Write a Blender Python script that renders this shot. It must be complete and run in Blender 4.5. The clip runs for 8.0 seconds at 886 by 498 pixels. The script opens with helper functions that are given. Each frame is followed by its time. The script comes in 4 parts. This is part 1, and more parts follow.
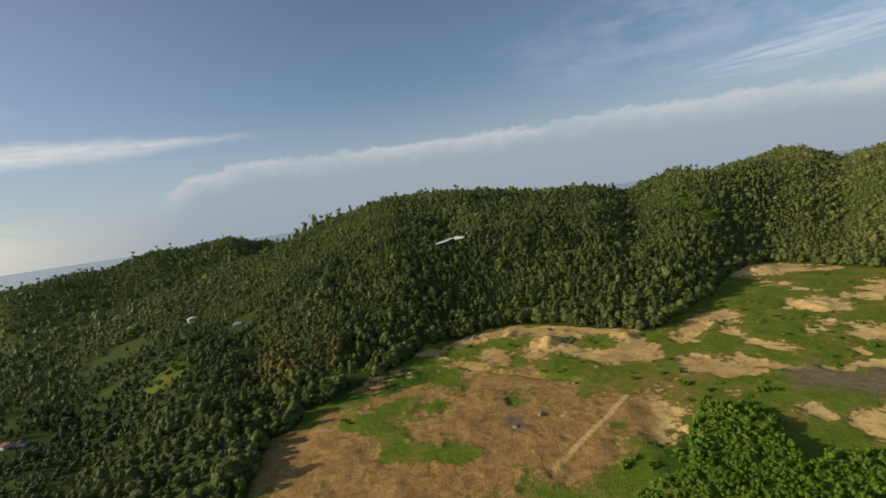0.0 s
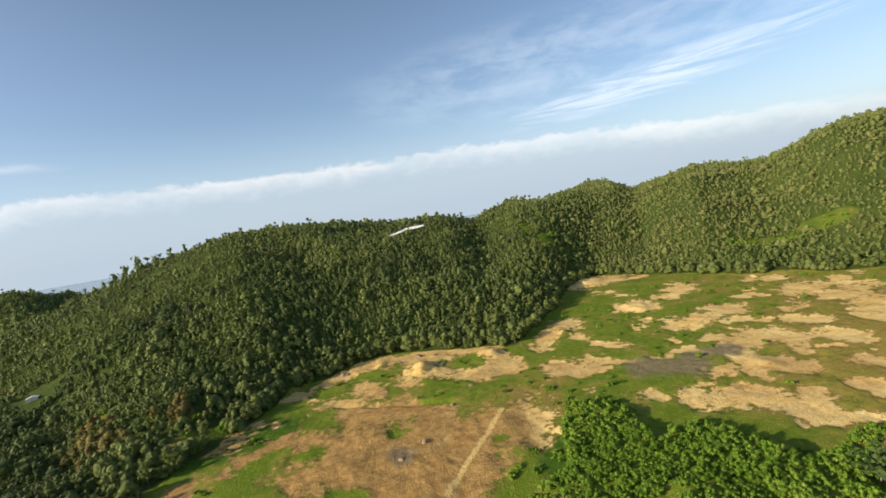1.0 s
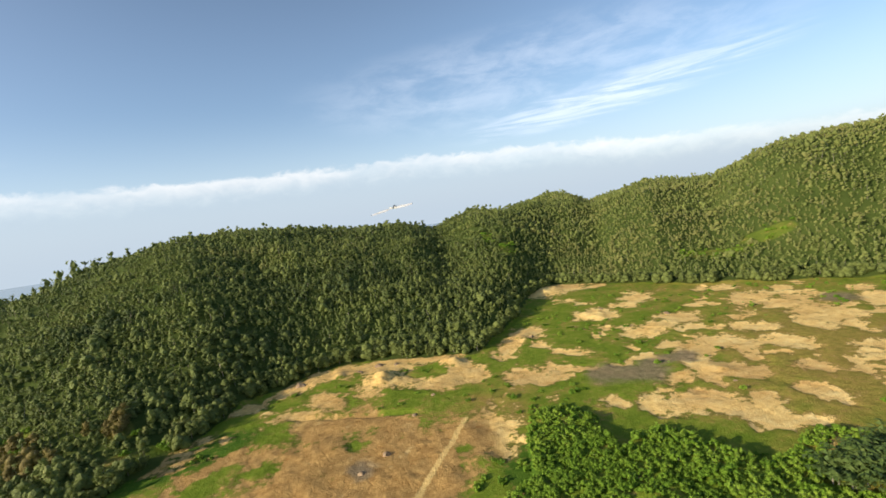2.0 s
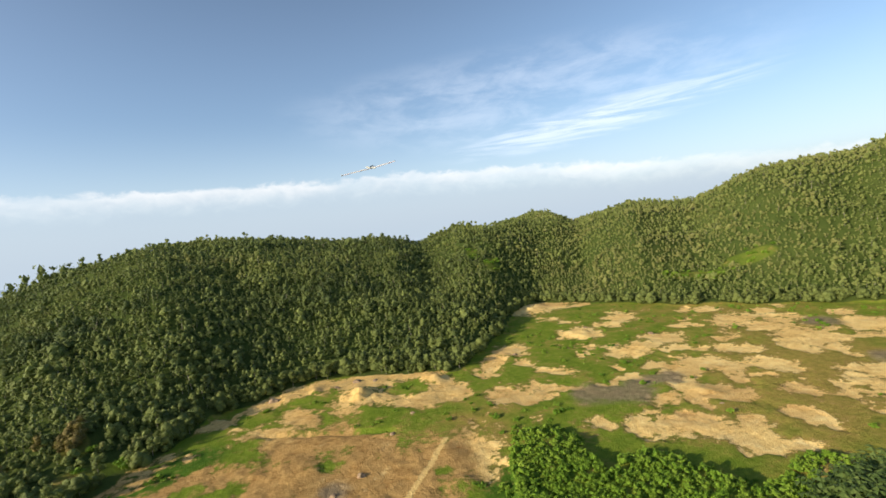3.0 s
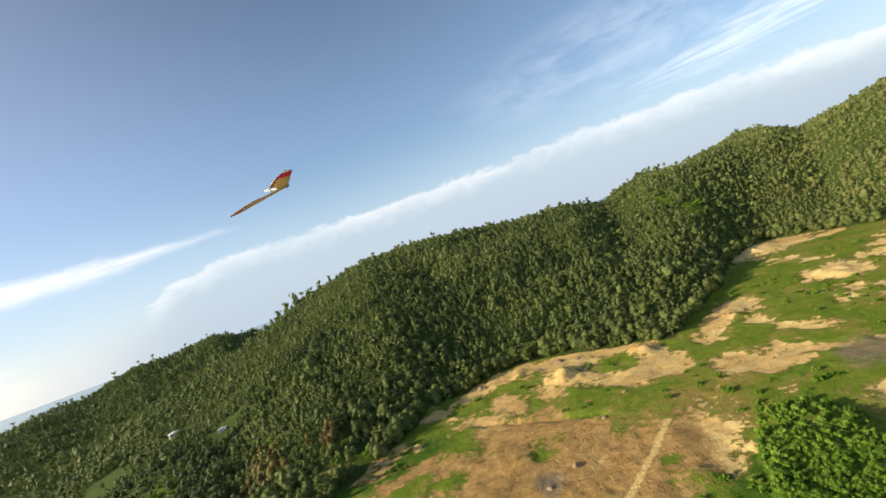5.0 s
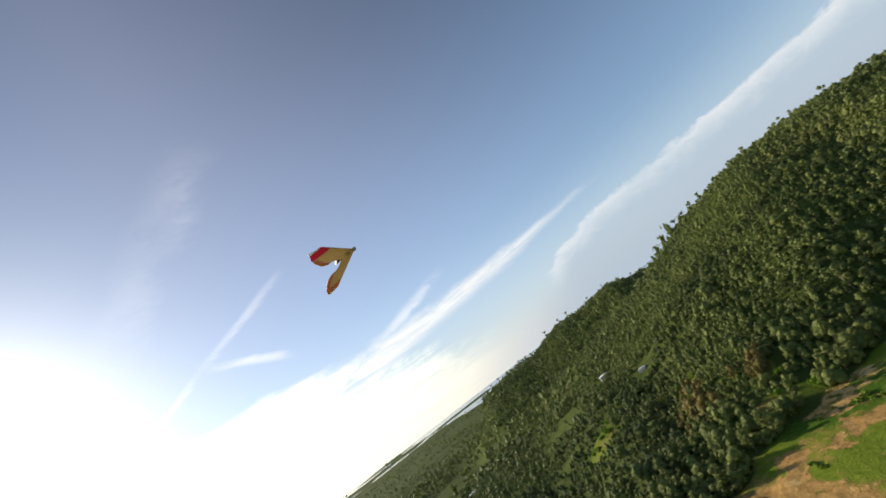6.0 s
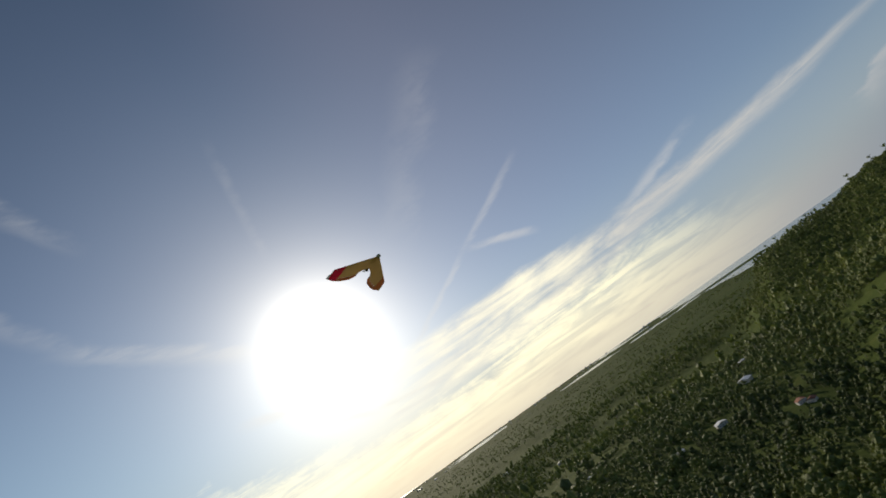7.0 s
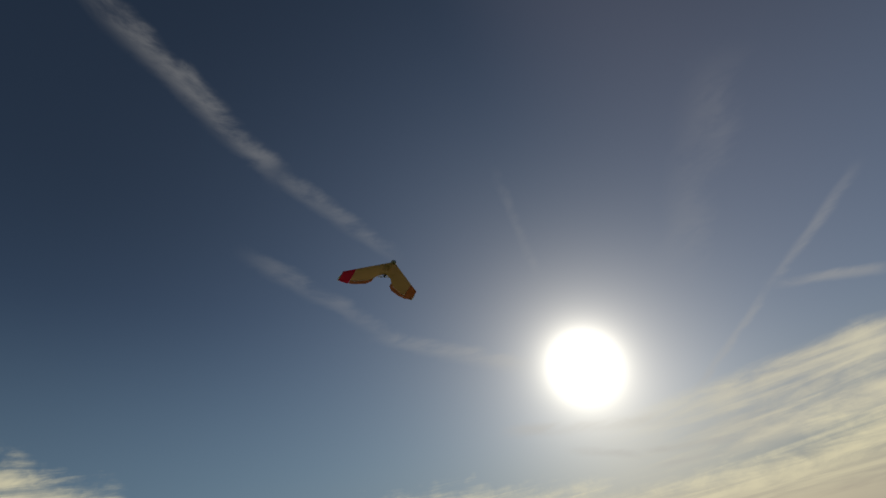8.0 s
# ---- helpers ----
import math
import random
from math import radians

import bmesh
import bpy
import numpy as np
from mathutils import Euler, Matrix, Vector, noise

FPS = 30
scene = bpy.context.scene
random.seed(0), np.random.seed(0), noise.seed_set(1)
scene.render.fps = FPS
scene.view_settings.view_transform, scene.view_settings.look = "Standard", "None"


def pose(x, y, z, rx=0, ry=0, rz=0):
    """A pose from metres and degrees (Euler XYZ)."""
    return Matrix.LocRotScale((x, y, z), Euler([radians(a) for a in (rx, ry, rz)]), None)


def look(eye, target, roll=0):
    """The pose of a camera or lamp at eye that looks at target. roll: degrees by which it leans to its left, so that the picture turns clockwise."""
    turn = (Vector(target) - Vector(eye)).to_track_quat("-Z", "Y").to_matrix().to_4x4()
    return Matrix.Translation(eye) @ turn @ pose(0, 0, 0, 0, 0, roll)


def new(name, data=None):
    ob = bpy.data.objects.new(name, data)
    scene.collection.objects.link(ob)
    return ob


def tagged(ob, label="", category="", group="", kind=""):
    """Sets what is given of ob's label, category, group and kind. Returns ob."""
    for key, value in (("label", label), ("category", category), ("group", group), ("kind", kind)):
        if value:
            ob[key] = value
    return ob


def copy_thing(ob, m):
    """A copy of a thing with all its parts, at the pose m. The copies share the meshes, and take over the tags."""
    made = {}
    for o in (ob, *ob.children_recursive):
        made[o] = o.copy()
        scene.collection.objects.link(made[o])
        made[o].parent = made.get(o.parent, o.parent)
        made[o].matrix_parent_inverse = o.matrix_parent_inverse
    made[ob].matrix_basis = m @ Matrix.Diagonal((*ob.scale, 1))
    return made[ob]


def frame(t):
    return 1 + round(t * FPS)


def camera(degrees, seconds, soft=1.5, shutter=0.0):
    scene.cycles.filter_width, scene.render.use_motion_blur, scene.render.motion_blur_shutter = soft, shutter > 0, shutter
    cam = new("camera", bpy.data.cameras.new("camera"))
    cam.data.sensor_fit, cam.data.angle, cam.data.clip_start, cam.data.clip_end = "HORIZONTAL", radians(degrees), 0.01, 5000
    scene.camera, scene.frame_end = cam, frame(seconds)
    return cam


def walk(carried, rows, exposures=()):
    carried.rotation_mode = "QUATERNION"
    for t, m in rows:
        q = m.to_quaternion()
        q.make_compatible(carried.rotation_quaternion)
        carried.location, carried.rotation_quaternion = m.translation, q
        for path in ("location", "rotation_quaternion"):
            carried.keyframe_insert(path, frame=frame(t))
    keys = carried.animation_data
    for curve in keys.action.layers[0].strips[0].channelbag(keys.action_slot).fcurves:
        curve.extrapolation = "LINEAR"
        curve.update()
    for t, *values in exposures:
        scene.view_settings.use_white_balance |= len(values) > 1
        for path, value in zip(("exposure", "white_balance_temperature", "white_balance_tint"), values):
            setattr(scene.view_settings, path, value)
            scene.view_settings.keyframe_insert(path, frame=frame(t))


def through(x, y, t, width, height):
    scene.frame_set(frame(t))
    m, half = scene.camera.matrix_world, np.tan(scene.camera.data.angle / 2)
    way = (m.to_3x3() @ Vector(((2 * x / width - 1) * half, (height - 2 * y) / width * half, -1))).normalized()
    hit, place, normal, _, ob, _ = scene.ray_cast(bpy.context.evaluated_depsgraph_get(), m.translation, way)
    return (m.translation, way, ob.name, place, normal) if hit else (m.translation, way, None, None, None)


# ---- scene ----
import functools

# ---------------------------------------------------------------- camera
cam = camera(88.55, 8.0, soft=1.6, shutter=0.06)
PATH = [
    (0.0, pose(0.57, -0.07, 54.73, 83.38, 8.45, -0.52)),
    (0.5, pose(-2.28, 1.57, 53.72, 84.44, 11.33, -11.06)),
    (1.0, pose(-4.07, 2.93, 53.34, 84.61, 9.88, -19.49)),
    (1.5, pose(-4.47, 4.29, 53.08, 84.29, 9.86, -23.13)),
    (3.0, pose(-3.34, 9.12, 50.75, 86.85, 6.86, -26.45)),
    (3.5, pose(-1.93, 10.54, 50.65, 87.81, 5.23, -20.32)),
    (4.0, pose(-0.29, 12.09, 51.15, 88.24, 6.45, -15.34)),
    (4.2, pose(0.49, 12.59, 51.28, 88.36, 8.47, -11.10)),
    (5.3, pose(3.93, 14.44, 50.39, 92.28, 28.86, 5.71)),
    (5.5, pose(4.61, 15.01, 50.19, 97.27, 33.58, 18.46)),
    (6.0, pose(7.08, 17.08, 49.56, 108.75, 36.11, 50.37)),
    (6.5, pose(8.79, 19.06, 49.32, 110.45, 35.42, 69.78)),
    (7.0, pose(9.41, 21.02, 49.01, 114.04, 32.83, 86.81)),
    (7.5, pose(8.81, 23.13, 48.31, 119.04, 27.76, 100.25)),
    (8.0, pose(7.51, 25.19, 47.50, 127.91, 11.94, 115.32)),
]
EXPOSURES = [(0.0, -0.22), (0.5, 0.25), (1.0, 0.5), (1.5, 0.6), (5.5, 0.6), (6.0, 0.35), (6.5, -0.15), (7.0, -0.55), (7.5, -1.05), (8.0, -1.50)]
walk(cam, PATH, EXPOSURES)

# ---------------------------------------------------------------- light
SUN_AZ, SUN_EL = -93.0, 18.3          # degrees clockwise from +y, and above the horizon


def heading(az, el):
    a, e = radians(az), radians(el)
    return Vector((math.sin(a) * math.cos(e), math.cos(a) * math.cos(e), math.sin(e)))


SUN_DIR = heading(SUN_AZ, SUN_EL)
sun_data = bpy.data.lights.new("sun", "SUN")
sun_data.energy, sun_data.angle, sun_data.color = 4.0, radians(0.6), (1.0, 0.86, 0.66)
sun = new("sun", sun_data)
sun.matrix_world = look((0, 0, 300), Vector((0, 0, 300)) - SUN_DIR)


class G:
    """Small arithmetic on node sockets."""

    def __init__(self, tree, out):
        self.tree, self.out = tree, out

    def op(self, kind, *others, clamp=False):
        n = self.tree.nodes.new("ShaderNodeMath")
        n.operation, n.use_clamp = kind, clamp
        for i, v in enumerate((self, *others)):
            if isinstance(v, G):
                self.tree.links.new(v.out, n.inputs[i])
            else:
                n.inputs[i].default_value = v
        return G(self.tree, n.outputs[0])

    def __add__(self, v): return self.op("ADD", v)
    def __sub__(self, v): return self.op("SUBTRACT", v)
    def __mul__(self, v): return self.op("MULTIPLY", v)
    def __truediv__(self, v): return self.op("DIVIDE", v)
    def __neg__(self): return self.op("MULTIPLY", -1.0)
    def max(self, v): return self.op("MAXIMUM", v)
    def min(self, v): return self.op("MINIMUM", v)

    def step(self, a, b):
        """0 at a, 1 at b, smooth."""
        n = self.tree.nodes.new("ShaderNodeMapRange")
        n.interpolation_type, n.clamp = "SMOOTHSTEP", True
        self.tree.links.new(self.out, n.inputs[0])
        n.inputs[3].default_value, n.inputs[4].default_value = (0, 1) if a < b else (1, 0)
        n.inputs[1].default_value, n.inputs[2].default_value = min(a, b), max(a, b)
        return G(self.tree, n.outputs[0])

    def curve(self, points):
        """A smooth curve through (x, y) points, by a chain of steps."""
        total = None
        for (x0, y0), (x1, y1) in zip(points, points[1:]):
            s = self.step(x0, x1) * (y1 - y0)
            total = s if total is None else total + s
        return total + points[0][1]


def sky_noise(tree, vec, scale, detail=5, rough=0.55, stretch=(1, 1, 1), warp=0.0):
    m = tree.nodes.new("ShaderNodeMapping")
    m.inputs["Scale"].default_value = stretch
    tree.links.new(vec, m.inputs["Vector"])
    n = tree.nodes.new("ShaderNodeTexNoise")
    n.inputs["Scale"].default_value, n.inputs["Detail"].default_value = scale, detail
    n.inputs["Roughness"].default_value, n.inputs["Distortion"].default_value = rough, warp
    tree.links.new(m.outputs[0], n.inputs["Vector"])
    return G(tree, n.outputs[0])


def build_world():
    w = bpy.data.worlds.new("sky")
    scene.world = w
    w.use_nodes = True
    t = w.node_tree
    t.nodes.clear()
    tex = t.nodes.new("ShaderNodeTexCoord")
    vec = tex.outputs["Generated"]
    sep = t.nodes.new("ShaderNodeSeparateXYZ")
    t.links.new(vec, sep.inputs[0])
    x, y, z = (G(t, o) for o in sep.outputs)
    az = x.op("ARCTAN2", y) * 57.29578
    el = z.op("ARCSINE") * 57.29578

    def dot(v):
        n = t.nodes.new("ShaderNodeVectorMath")
        n.operation = "DOT_PRODUCT"
        t.links.new(vec, n.inputs[0])
        n.inputs[1].default_value = v
        return G(t, n.outputs["Value"])

    def mix(fac, a, b):
        n = t.nodes.new("ShaderNodeMix")
        n.data_type, n.clamp_factor = "RGBA", True
        t.links.new(fac.out, n.inputs["Factor"])
        for key, v in (("A", a), ("B", b)):
            s = [i for i in n.inputs if i.name == key and i.type == "RGBA"][0]
            if isinstance(v, tuple):
                s.default_value = (*v, 1)
            else:
                t.links.new(v, s)
        return [o for o in n.outputs if o.type == "RGBA"][0]

    sky = t.nodes.new("ShaderNodeTexSky")
    sky.sky_type, sky.sun_disc = "NISHITA", False
    sky.sun_elevation, sky.sun_rotation = radians(SUN_EL), radians(SUN_AZ)
    sky.altitude, sky.air_density, sky.dust_density, sky.ozone_density = 100, 1.0, 0.4, 2.6
    scaled = t.nodes.new("ShaderNodeVectorMath")
    scaled.operation = "SCALE"
    t.links.new(sky.outputs[0], scaled.inputs[0])
    scaled.inputs["Scale"].default_value = SKY_GAIN
    warm = t.nodes.new("ShaderNodeVectorMath")
    warm.operation = "MULTIPLY"
    t.links.new(scaled.outputs[0], warm.inputs[0])
    warm.inputs[1].default_value = (1.03, 1.03, 1.03)
    theta = dot(SUN_DIR).min(0.99999).op("ARCCOSINE") * 57.29578
    dome = t.nodes.new("ShaderNodeVectorMath")
    dome.operation = "SCALE"
    t.links.new(warm.outputs[0], dome.inputs[0])
    t.links.new((el.step(14, 46) * (theta.step(22, 62) * -0.26 - 0.08) + 1.0).out, dome.inputs["Scale"])
    col = dome.outputs[0]

    near_sun = theta.step(75, 8)

    fine = sky_noise(t, vec, 9, 7, 0.6, (1, 1, 3), 0.3)
    broad = sky_noise(t, vec, 3.2, 5, 0.55, (1, 1, 4), 0.4)
    lump = sky_noise(t, vec, 26, 5, 0.6, (1, 1, 1.6), 0.4)
    wisp = sky_noise(t, vec, 5, 8, 0.62, (1.2, 0.6, 9), 1.0)

    # haze towards the horizon
    haze = el.step(15, -1) * 0.72
    col = mix(el.step(34, 4) * az.step(-88, -120) * 0.40, col, (0.42, 0.66, 0.80))
    col = mix(haze, col, (0.42, 0.49, 0.57))

    col = mix(el.step(60, 8) * az.step(-75, -30) * 0.10, col, (0.55, 0.68, 0.88))

    col = mix(theta.step(85, 25) * az.step(-95, -60) * 0.16, col, (0.62, 0.55, 0.66))
    col = mix(el.step(4.5, -0.5) * az.step(-40, -20) * 0.55, col, (0.31, 0.38, 0.465))

    # the long low bank, its crisp top falling away to the right, its ragged end on the left
    ragged_az = az + (lump - 0.5) * 5.0 + (fine - 0.5) * 7.0
    top = az.curve([(-31, 4.4), (-27.0, 6.6), (-20, 7.3), (20, 7.0), (36, 6.2), (50, 4.6), (70, 3.0), (100, 2.4)])
    rag = (lump - 0.5) * 2.2 + (fine - 0.5) * 1.6
    over = top + rag - el
    bank = over.step(-0.2, 0.6) * ragged_az.step(-31.5, -27) * over.step(3.4, 0.2) * broad.step(0.05, 0.6)
    col = mix(bank * (fine.step(0.25, 0.7) * 0.34 + 0.34), col, (0.80, 0.77, 0.75))
    low = over.step(0.3, 3.5) * az.step(-36, -26)
    col = mix(low * 0.7, col, (0.375, 0.445, 0.52))

    # the streak above its end, widening towards the sun, and the cream bank under the sun
    mid = az.curve([(-60, 8.6), (-42, 9.2), (-20, 10.0)]) + (fine - 0.5) * 1.6
    half = az.curve([(-70, 3.6), (-45, 1.3), (-18, 0.12)])
    streak = (half - (el - mid).op("ABSOLUTE")).step(-0.5, 1.1) * az.step(-17, -26) * az.step(-98, -74)
    col = mix(streak * ((wisp * 0.6 + fine * 0.4).step(0.30, 0.62) * 0.58 + 0.12), col, (1.0, 0.94, 0.84))
    left_top = az.curve([(-175, 18.5), (-155, 18), (-147, 15.5), (-140, 9), (-130, 9), (-122, 11), (-111, 10), (-100, 7.4), (-92, 5.6), (-79, 5.4), (-72, 6.8), (-62, 7.8), (-52, 8.2), (-44, 5), (-34, 2.5)])
    under = left_top + (lump - 0.5) * 4.0 + (broad - 0.5) * 4.5 + (wisp - 0.5) * 4.0 - el
    cream = under.step(-0.5, 4.0) * az.step(-38, -68) * el.step(-4, 3) * (wisp.step(0.34, 0.60) * 0.62 + 0.38)
    col = mix(streak * az.step(-50, -64) * (wisp * 0.4 + broad * 0.35 + fine * 0.25).step(0.34, 0.66) * 0.65, col, (2.0, 1.85, 1.30))
    col = mix(cream * 0.85, col, (2.05, 1.86, 1.22))
    veil = el.step(5.5, -1) * az.step(-30, -60)
    col = mix(veil * 0.55, col, (1.10, 1.0, 0.76))

    # thin high cloud above the bank
    u = ((az - 46) / 19).op("POWER", 2.0) + ((el - 9.9 - (az - 46) * 0.10) / 2.3).op("POWER", 2.0)
    high = u.step(1.25, 0.0) * wisp.step(0.40, 0.66)
    col = mix(high * 0.42, col, (0.88, 0.90, 0.97))
    u2 = ((az - 38) / 30).op("POWER", 2.0) + ((el - 14) / 6).op("POWER", 2.0)
    col = mix(u2.step(1.2, 0.0) * fine.step(0.35, 0.7) * 0.2, col, (0.85, 0.88, 0.95))

    # cirrus trails: a way along the sky from one heading to another, its width and its strength
    trails = [
        ((-170, 60.5), (-130, 47.0), 0.034, 0.50), ((-134, 49), (-113, 37), 0.026, 0.30),
        ((-137, 39), (-113, 25.6), 0.026, 0.24), ((-119, 28.4), (-98, 19.2), 0.026, 0.50),
        ((-58, 24.0), (-72, 17.8), 0.013, 0.5), ((-68, 19.8), (-84, 11.4), 0.010, 0.48),
        ((-71, 18.6), (-62, 15.0), 0.013, 0.65), ((-98, 10.2), (-91, 7.8), 0.012, 0.6),
        ((-58, 41), (-79, 23), 0.060, 0.15), ((-94, 44), (-94, 30), 0.016, 0.15),
        ((-105, 13.9), (-86, 10.2), 0.018, 0.85), ((-90.5, 8.0), (-82, 6.7), 0.009, 0.85), ((-90, 6.4), (-84, 6.0), 0.007, 0.6), ((-41, 13.0), (-52, 10.6), 0.016, 0.6),
    ]
    torn = fine.step(0.22, 0.70)
    cover = None
    for a, b, wide, much in trails:
        a, b = heading(*a), heading(*b)
        n = a.cross(b).normalized()
        along = (b - a).normalized()
        ta, tb = a.dot(along), b.dot(along)
        side = (dot(n) + (fine - 0.5) * wide * 1.6).op("ABSOLUTE").step(wide, wide * 0.1)
        pos = dot(along)
        ends = pos.step(ta - 0.02, ta + 0.25 * (tb - ta)) * pos.step(tb + 0.02, tb - 0.25 * (tb - ta))
        m = side * ends * much * dot(((a + b) / 2).normalized()).step(0.3, 0.5)
        cover = m if cover is None else cover.max(m)
    col = mix(cover * torn * 0.75, col, (0.95, 0.93, 0.90))

    # the bright air round the sun
    glow = (theta * theta + 4.0).op("POWER", -1.67) * 310.0 + (theta * theta + 30.0).op("POWER", -0.9) * 13.0 + (theta * theta + 100.0).op("POWER", -0.6) * 2.4 * theta.step(65, 8)
    glow = glow.min(30.0)
    add = t.nodes.new("ShaderNodeVectorMath")
    add.operation = "MULTIPLY_ADD"
    comb = t.nodes.new("ShaderNodeCombineXYZ")
    for i in range(3):
        t.links.new(glow.out, comb.inputs[i])
    t.links.new(comb.outputs[0], add.inputs[0])
    add.inputs[1].default_value = (1.0, 0.94, 0.78)
    t.links.new(col, add.inputs[2])
    bg = t.nodes.new("ShaderNodeBackground")
    bg.inputs["Strength"].default_value = 1.0
    t.links.new(add.outputs[0], bg.inputs["Color"])
    out = t.nodes.new("ShaderNodeOutputWorld")
    t.links.new(bg.outputs[0], out.inputs["Surface"])


SKY_GAIN = 0.10
build_world()


# ---------------------------------------------------------------- materials
def material(name, rough=0.8, spec=0.3):
    m = bpy.data.materials.new(name)
    m.use_nodes = True
    b = m.node_tree.nodes["Principled BSDF"]
    b.inputs["Roughness"].default_value = rough
    b.inputs["Specular IOR Level"].default_value = spec
    return m, m.node_tree, b


def tex_noise(t, scale, detail=4, rough=0.55, coord="Object"):
    c = t.nodes.new("ShaderNodeTexCoord")
    n = t.nodes.new("ShaderNodeTexNoise")
    n.inputs["Scale"].default_value, n.inputs["Detail"].default_value, n.inputs["Roughness"].default_value = scale, detail, rough
    t.links.new(c.outputs[coord], n.inputs["Vector"])
    return G(t, n.outputs[0])


def attribute(t, name):
    a = t.nodes.new("ShaderNodeAttribute")
    a.attribute_name = name
    return G(t, a.outputs["Fac"])


def ramp(t, fac, stops):
    r = t.nodes.new("ShaderNodeValToRGB")
    e = r.color_ramp.elements
    e[0].position, e[0].color = stops[0][0], (*stops[0][1], 1)
    e[1].position, e[1].color = stops[-1][0], (*stops[-1][1], 1)
    for p, c in stops[1:-1]:
        n = e.new(p)
        n.color = (*c, 1)
    t.links.new(fac.out, r.inputs[0])
    return r.outputs[0]


def blend(t, fac, a, b, kind="MIX"):
    n = t.nodes.new("ShaderNodeMix")
    n.data_type, n.blend_type = "RGBA", kind
    if isinstance(fac, G):
        t.links.new(fac.out, n.inputs["Factor"])
    else:
        n.inputs["Factor"].default_value = fac
    for key, v in (("A", a), ("B", b)):
        s = [i for i in n.inputs if i.name == key and i.type == "RGBA"][0]
        if isinstance(v, tuple):
            s.default_value = (*v, 1)
        else:
            t.links.new(v, s)
    return [o for o in n.outputs if o.type == "RGBA"][0]


def bump(t, b, height, strength, distance):
    n = t.nodes.new("ShaderNodeBump")
    n.inputs["Strength"].default_value, n.inputs["Distance"].default_value = strength, distance
    t.links.new(height.out, n.inputs["Height"])
    t.links.new(n.outputs[0], b.inputs["Normal"])


def plain(name, colour, rough=0.7, metal=0.0, vary=0.15, scale=3.0, spec=0.4, through=0.0):
    """A painted or raw surface with faint mottling."""
    m, t, b = material(name, rough, spec)
    n = tex_noise(t, scale, 5)
    dark = tuple(c * (1 - vary) for c in colour)
    light = tuple(min(1, c * (1 + vary)) for c in colour)
    t.links.new(ramp(t, n, [(0.3, dark), (0.7, light)]), b.inputs["Base Color"])
    b.inputs["Metallic"].default_value = metal
    if through:
        glow = t.nodes.new("ShaderNodeBsdfTranslucent")
        glow.inputs["Color"].default_value = (*colour, 1)
        mixer = t.nodes.new("ShaderNodeMixShader")
        mixer.inputs[0].default_value = through
        t.links.new(b.outputs[0], mixer.inputs[1])
        t.links.new(glow.outputs[0], mixer.inputs[2])
        t.links.new(mixer.outputs[0], t.nodes["Material Output"].inputs["Surface"])
    return m


